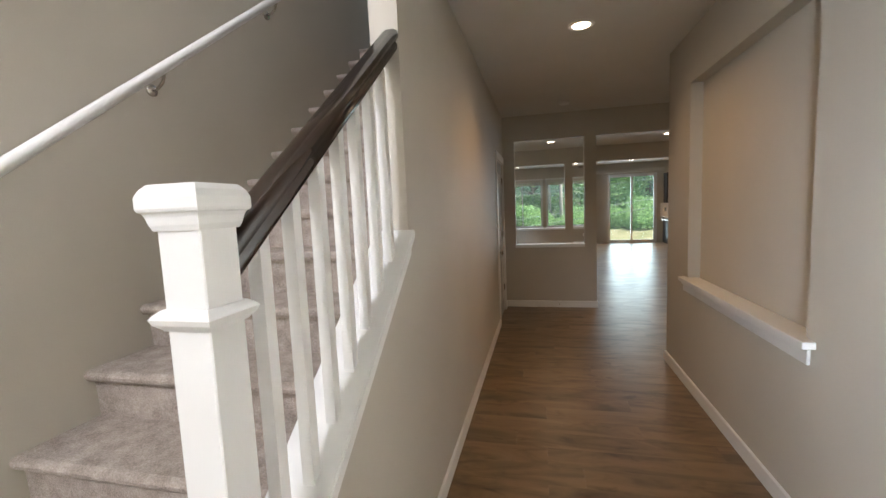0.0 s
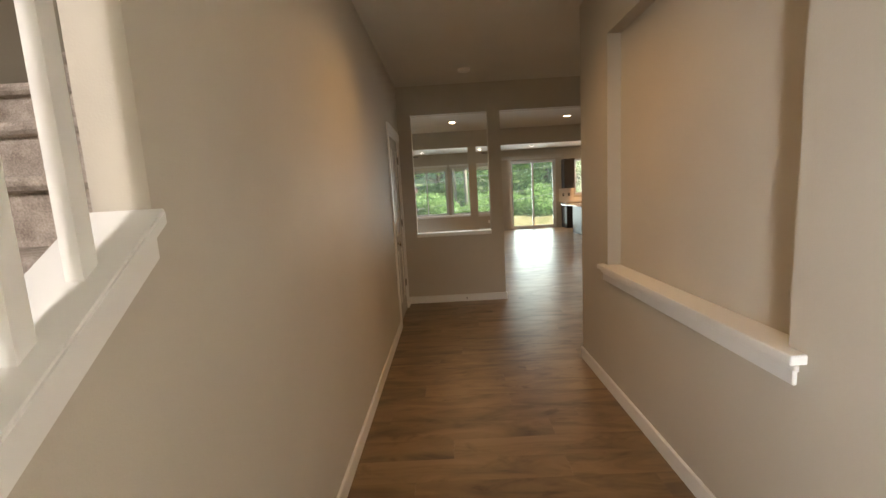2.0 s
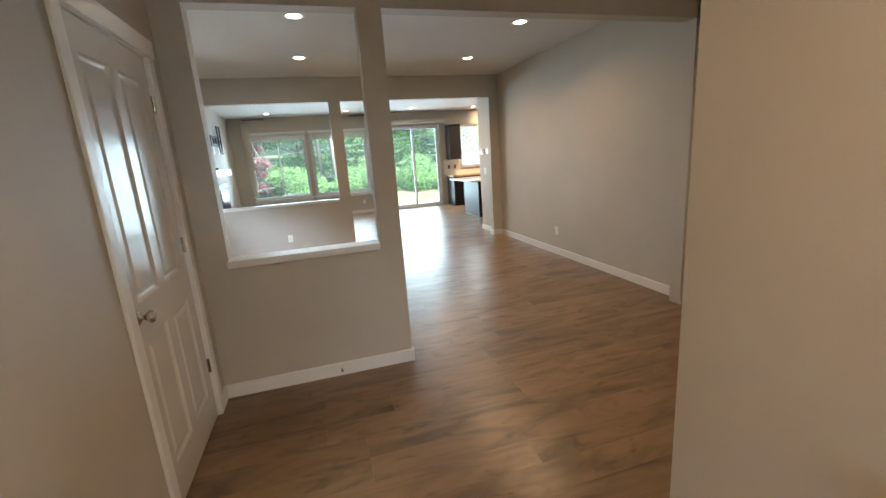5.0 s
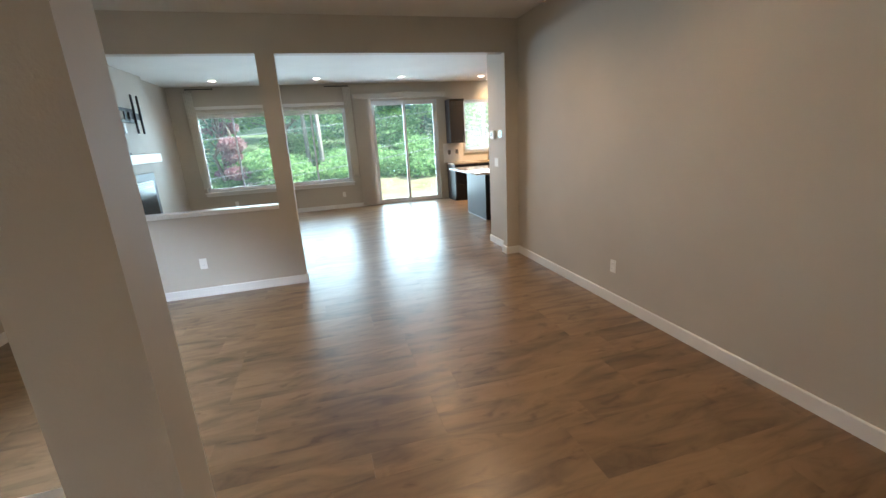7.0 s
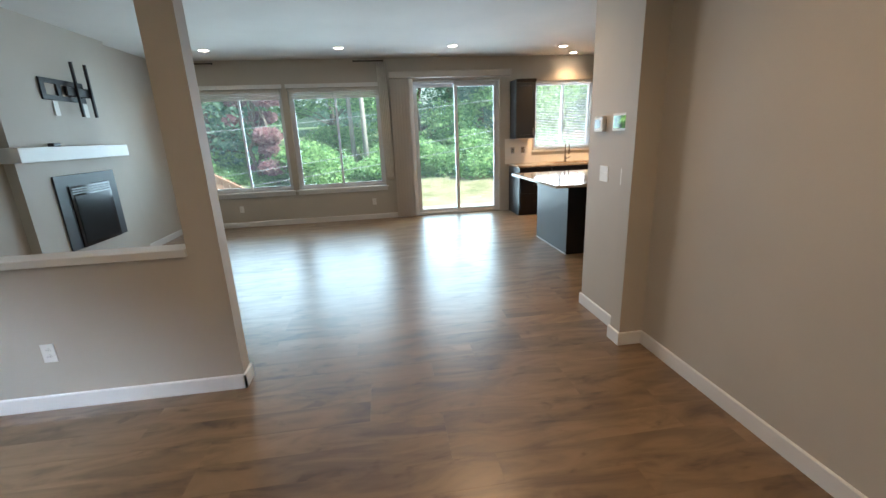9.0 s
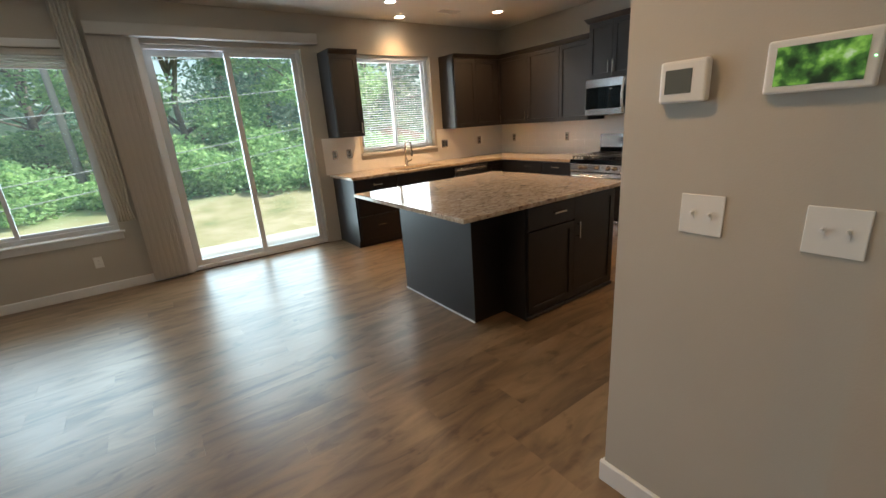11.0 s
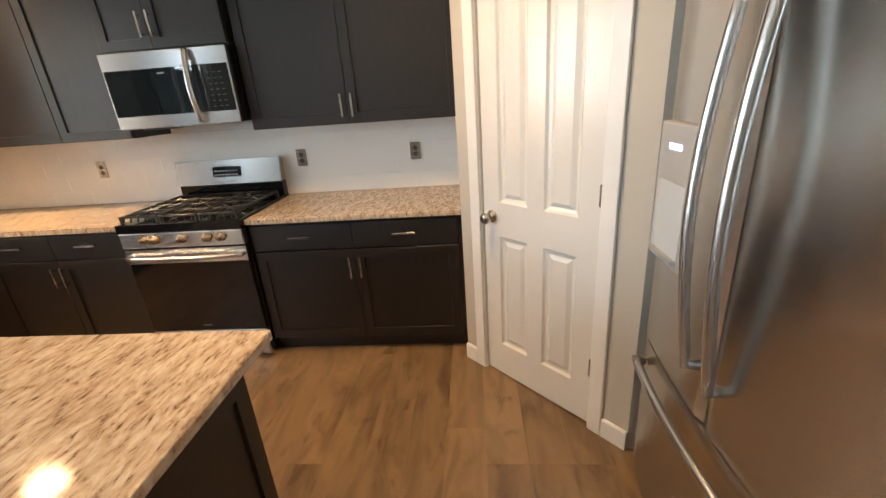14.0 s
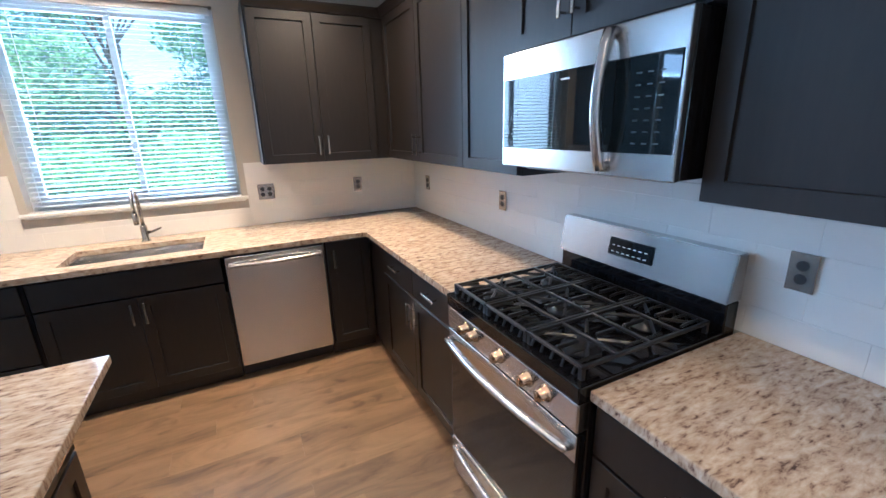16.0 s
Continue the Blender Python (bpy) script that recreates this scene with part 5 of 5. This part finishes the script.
def leaves(name, centres, count, size, mat, seed, parent, flat=0.5):
    """Many small bent leaf clumps scattered in ellipsoids (x, y, z, rx, ry, rz)."""
    r = np.random.RandomState(seed)
    pick = r.randint(0, len(centres), count)
    c = np.array(centres)[pick]
    d = r.normal(size=(count, 3))
    d /= np.linalg.norm(d, axis=1)[:, None]
    rad = r.uniform(0.55, 1.05, count)[:, None]
    p = c[:, :3] + d * rad * c[:, 3:]
    a = r.normal(size=(count, 3))
    a[:, 2] *= flat
    a /= np.linalg.norm(a, axis=1)[:, None]
    b = np.cross(a, r.normal(size=(count, 3)))
    b /= np.linalg.norm(b, axis=1)[:, None]
    n = np.cross(a, b)
    s = size * r.uniform(0.6, 1.4, count)[:, None]
    quad = np.stack([p - a * s, p - b * s * 0.5 + n * s * 0.15, p + a * s, p + b * s * 0.5 + n * s * 0.15], 1).reshape(-1, 3)
    me = bpy.data.meshes.new(name)
    idx = np.arange(count * 4).reshape(-1, 4)
    me.from_pydata(quad.tolist(), [], idx.tolist())
    me.materials.append(mat)
    ob = new(name, me)
    ob.parent = parent
    ob["kind"] = "stuff"
    return ob


def tree(label, height, spread, mat, seed, kind, bark, bare=0.2, cat="tree"):
    r = random.Random(seed)
    t = thing("tree", label, cat, (0, 0, 0))
    bm = bmesh.new()
    pts = [(0.15 * r.uniform(-1, 1) * i, 0.15 * r.uniform(-1, 1) * i, height * i / 6 - 0.3) for i in range(7)]
    base = 0.11 if bare > 0.5 else height * 0.013 + 0.03
    tube(bm, pts, [base * (1 - 0.14 * i) for i in range(7)], 9)
    part("trunk", bm, bark, t, "", True)
    cs = []
    bm = bmesh.new()
    if kind == "conifer":
        n = int(height * 2.2)
        for i in range(n):
            v = bare + (1 - bare) * i / n
            w = spread * (1 - v) ** 0.8 + 0.2
            for q in range(4):
                an = r.uniform(0, 6.28)
                x, y, z = w * 0.55 * math.cos(an), w * 0.55 * math.sin(an), height * v - 0.12 * w
                cs.append((x, y, z, w * 0.5, w * 0.5, 0.22 + 0.1 * w))
                if q < 2:
                    tube(bm, [(0, 0, height * v), (x, y, z), (x * 1.7, y * 1.7, z - 0.15)], [0.035, 0.02, 0.008], 5)
        count, size = 17000, 0.105
    else:
        for i in range(26):
            an, v = r.uniform(0, 6.28), r.uniform(bare, 1)
            w = spread * (0.35 + 0.65 * math.sin(math.pi * min(0.95, (v - bare) / (1 - bare) * 0.8 + 0.15))) * r.uniform(0.4, 1)
            x, y, z = w * math.cos(an), w * math.sin(an), height * v
            q = r.uniform(0.4, 0.85) * spread * 0.45
            cs.append((x, y, z, q * 1.2, q * 1.2, q * 0.7))
            tube(bm, [(0, 0, height * v * 0.6), (x * 0.5, y * 0.5, z * 0.85), (x, y, z)], [min(0.05, base * 0.4), 0.025, 0.008], 5)
        count, size = 17000, 0.085
    part("limbs", bm, bark, t, "", True)
    leaves("crown", cs, count, size, mat, seed, t)
    return t


protos = [tree("leafy green broadleaf tree with an uneven crown", 9, 2.6, GREEN, 1, "leaf", BARK, 0.05),
          tree("leafy green broadleaf tree with low branches", 7, 2.8, GREEN, 2, "leaf", BARK, 0.0),
          tree("tall dark green conifer", 14, 2.8, PINE, 3, "conifer", BARK, 0.05),
          tree("tall dark green conifer with a thin top", 17, 3.0, PINE, 4, "conifer", BARK, 0.1),
          tree("pale bare-trunked tree with a small crown", 13, 2.0, GREEN, 5, "leaf", PALEBARK, 0.55)]
bush = thing("bush", "low green bush at the foot of the trees", "bush", (0, 0, 0), group="bushes")
bm = bmesh.new()
for i in range(6):
    an = i * 1.05
    tube(bm, [(0, 0, -0.1), (0.3 * math.cos(an), 0.3 * math.sin(an), 0.5), (0.7 * math.cos(an), 0.7 * math.sin(an), 0.9)], [0.02, 0.014, 0.005], 5)
part("stems", bm, BARK, bush)
leaves("foliage", [(math.cos(i * 2.4) * 0.6, math.sin(i * 2.4) * 0.5, 0.5 + 0.25 * (i % 3), 0.6, 0.5, 0.4) for i in range(9)], 4600, 0.06, GREEN, 11, bush)
spots = []
for row, (y, n, kinds) in enumerate(((26.6, 13, (1, 0, 2)), (31.5, 10, (0, 2, 1, 3)), (38, 8, (2, 3, 0)), (47, 6, (3, 3, 2)))):
    for i in range(n):
        x = -26 + 60 * (i + 0.5) / n * (1 + 0.0 * row) + rnd.uniform(-1.3, 1.3)
        yy = y + rnd.uniform(-1.2, 1.2)
        if row == 0 and -3.6 < x < -0.4:
            x -= 2.5
        if row >= 2 and abs((x + 2.5) / (yy - 10)) < 0.07:
            continue
        spots.append((kinds[i % len(kinds)], x, yy))
used = set()
for k, x, y in spots:
    m = Matrix.Translation((x, y, ground_z(x, y))) @ pose(0, 0, 0, 0, 0, rnd.uniform(0, 360)) @ Matrix.Scale(1, 4)
    if k not in used:
        used.add(k)
        protos[k].matrix_world = m
    else:
        copy_thing(protos[k], m)
protos[4].matrix_world = pose(1.55, 25.3, 0.2, 2, -3, 0)
copy_thing(protos[4], pose(1.0, 27.2, 0.4, 0, 2, 70))
red = tree("small tree with dark red leaves", 4.6, 1.1, REDL, 8, "leaf", BARK, 0.1)
red.matrix_world = pose(-2.1, 24.3, 0.05)
first = True
for i in range(60):
    x, y = -14 + 30 * (i % 30 + 0.5) / 30 + rnd.uniform(-0.6, 0.6), (24.3 if i < 30 else 25.4) + rnd.uniform(-0.4, 0.4)
    y -= 0.45 * max(0.0, min(x, 8.0) - 3.0)
    m = Matrix.Translation((x, y, ground_z(x, y) - rnd.uniform(0.25, 0.6))) @ pose(0, 0, 0, 0, 0, rnd.uniform(0, 360)) @ Matrix.Scale(rnd.uniform(0.5, 1.25), 4)
    if first:
        bush.matrix_world, first = m, False
    else:
        copy_thing(bush, m)
structure("backdrop", "dark far forest behind the trees", [(-70, 80, 60, 60.5, -2, 5)], paint("far_forest", (0.09, 0.14, 0.1), 0.95, 0.2, 2))

FW1 = paint("cedar_fence_wood", (0.33, 0.2, 0.13), 0.8, 0.4, 40)


def fence(x0, x1, y, z0, z1a, z1b):
    f = thing("fence", "weathered reddish wooden board fence", "fence", (0, 0, 0))
    n = int(abs(x1 - x0) / 0.15)
    for i in range(n):
        a = x0 + (x1 - x0) * i / n
        top = z1a + (z1b - z1a) * i / n
        slab("board", a + 0.004, a + (x1 - x0) / n - 0.004, y, y + 0.02, z0, top, FW1, f)
    bm = bmesh.new()
    v = [bm.verts.new((a, yy, t + dz)) for a, t in ((x0, z1a), (x1, z1b)) for yy in (y - 0.05, y + 0.06) for dz in (0.0, 0.04)]
    for q in ((0, 1, 3, 2), (4, 6, 7, 5), (0, 4, 5, 1), (2, 3, 7, 6), (0, 2, 6, 4), (1, 5, 7, 3)):
        bm.faces.new([v[j] for j in q])
    part("top_rail", bm, FW1, f)
    return f


fence(-9.0, -3.2, 21.4, -0.4, 0.98, 0.98)
fence(-3.2, -1.6, 21.4, -0.4, 0.96, 0.05)
fence(9.2, 11.2, 23.4, -0.2, 1.42, 0.95)
fence(8.3, 9.2, 23.4, -0.2, 1.05, 1.42)
WIRE = material("grey_wire", (0.4, 0.42, 0.43), 0.7)
for i, (za, zb) in enumerate(((1.35, 3.3), (-0.35, 2.75), (-0.75, 2.35), (2.5, 3.9))):
    w = thing("overhead_wire", "thin grey overhead wire crossing in front of the trees", "cable", (0, 0, 0), group="overhead wires")
    bm = bmesh.new()
    tube(bm, [(-12 + 2 * k, 22.0, za + (zb - za) * (k / 13) - 0.25 * math.sin(math.pi * k / 13)) for k in range(14)], 0.008, 6)
    part("wire", bm, WIRE, w)

# ---- tiles on the kitchen walls ----
random.seed(3)
tile_mesh = {}


def tile(w, h, parent, m):
    key = (round(w, 3), round(h, 3))
    if key not in tile_mesh:
        bm = bmesh.new()
        box(bm, 0.0006, w - 0.0006, -0.009, -0.004, 0.0006, h - 0.0006, 0.0008)
        me = bpy.data.meshes.new("tile")
        bm.to_mesh(me)
        bm.free()
        me.materials.append(TILE)
        tile_mesh[key] = me
    ob = new("tile", tile_mesh[key])
    ob.parent = parent
    ob.matrix_local = m


def tiled(label, m, length, z0, z1, holes=()):
    t = thing("backsplash", label, "backsplash", kind="structure")
    t.matrix_world = m
    if holes:
        ha, hb, hc, _ = holes[0]
        slab("grout", 0, ha, -0.0072, -0.0005, z0, z1, GROUT, t)
        slab("grout", hb, length, -0.0072, -0.0005, z0, z1, GROUT, t)
        slab("grout", ha, hb, -0.0072, -0.0005, z0, hc, GROUT, t)
    else:
        slab("grout", 0, length, -0.0072, -0.0005, z0, z1, GROUT, t)
    h, w = 0.1016, 0.305
    z, r = z0, 0
    while z < z1 - 0.02:
        hh = min(h, z1 - z)
        x = -w * (r % 2) * 0.5
        while x < length - 0.01:
            a, b = max(0, x), min(length, x + w)
            for ha, hb, hc, hd in holes:
                if z + hh > hc and z < hd:
                    if a < ha < b <= hb + 1e-6 or (a < ha and b > ha and b <= hb):
                        b = ha
                    elif ha <= a < hb < b:
                        a = hb
                    elif ha <= a and b <= hb:
                        a = b
            if b - a > 0.012:
                tile(b - a, hh, t, pose(a, 0, z + random.uniform(0, 0.0002)))
            x += w
        z += h
        r += 1
    return t


tiled("white glazed subway tiles between the worktop and the wall cabinets", pose(XE, YN - 0.012, 0, 0, 0, -90), YN - 0.012 - PY - 0.002, CT + 0.001, 1.3685)
tiled("white glazed subway tiles around the sink window", pose(4.47, YN, 0), XE - 4.47, CT + 0.001, 1.3685, [(0.53, 1.82, 1.04, 3.0)])
wb = thing("wall_behind_range", "white tiled strip under the microwave", "backsplash", kind="structure")
wb.matrix_world = pose(XE, R1, 0, 0, 0, -90)
for k in range(3):
    tile(R1 - R0 if False else 0.254, 0.066, wb, pose(0.254 * k, 0, 1.37))

# ---- floor planks ----
random.seed(5)
plank_mesh = {}


def plank(x0, x1, y0, y1, parent):
    key = (round(x1 - x0, 3), round(y1 - y0, 3))
    if key not in plank_mesh:
        w, d = key
        bm = bmesh.new()
        e = 0.0003
        lo = [bm.verts.new(p) for p in ((0, 0, -0.007), (w, 0, -0.007), (w, d, -0.007), (0, d, -0.007))]
        mi = [bm.verts.new(p) for p in ((0, 0, -0.0007), (w, 0, -0.0007), (w, d, -0.0007), (0, d, -0.0007))]
        up = [bm.verts.new(p) for p in ((e, e, 0), (w - e, e, 0), (w - e, d - e, 0), (e, d - e, 0))]
        bm.faces.new(up)
        for a, b in ((lo, mi), (mi, up)):
            for i in range(4):
                bm.faces.new((a[i], a[(i + 1) % 4], b[(i + 1) % 4], b[i]))
        me = bpy.data.meshes.new("plank")
        bm.to_mesh(me)
        bm.free()
        me.materials.append(PLANK)
        plank_mesh[key] = me
    ob = new("plank", plank_mesh[key])
    ob.parent = parent
    ob.matrix_local = pose(x0, y0, -0.0005)


def planks(label, x0, x1, y0, y1, offset):
    t = thing("floor_planks", label, "floor", kind="structure")
    pw, plen = 0.18, 1.22
    row = 0
    y = y0
    while y < y1 - 0.01:
        yb = min(y + pw, y1)
        x = x0 - random.choice((0.0, 0.2, 0.41, 0.61, 0.81, 1.02)) - offset
        while x < x1:
            a, b = max(x, x0), min(x + plen, x1)
            if b - a > 0.02:
                plank(a, b, y, yb, t)
            x += plen
        y += pw
        row += 1


planks("brown vinyl wood planks of the living room and kitchen", XW, XE, 11.28, YN, 0)
planks("brown vinyl wood planks of the dining room", XW, 3.9, 7.13, 11.28, 0.1)
planks("brown vinyl wood planks of the hall and its side passage", -1.2, 3.9, 5.03, 7.13, 0.3)
planks("brown vinyl wood planks of the entry hall", -1.2, 1.65, -1.85, 5.03, 0.2)
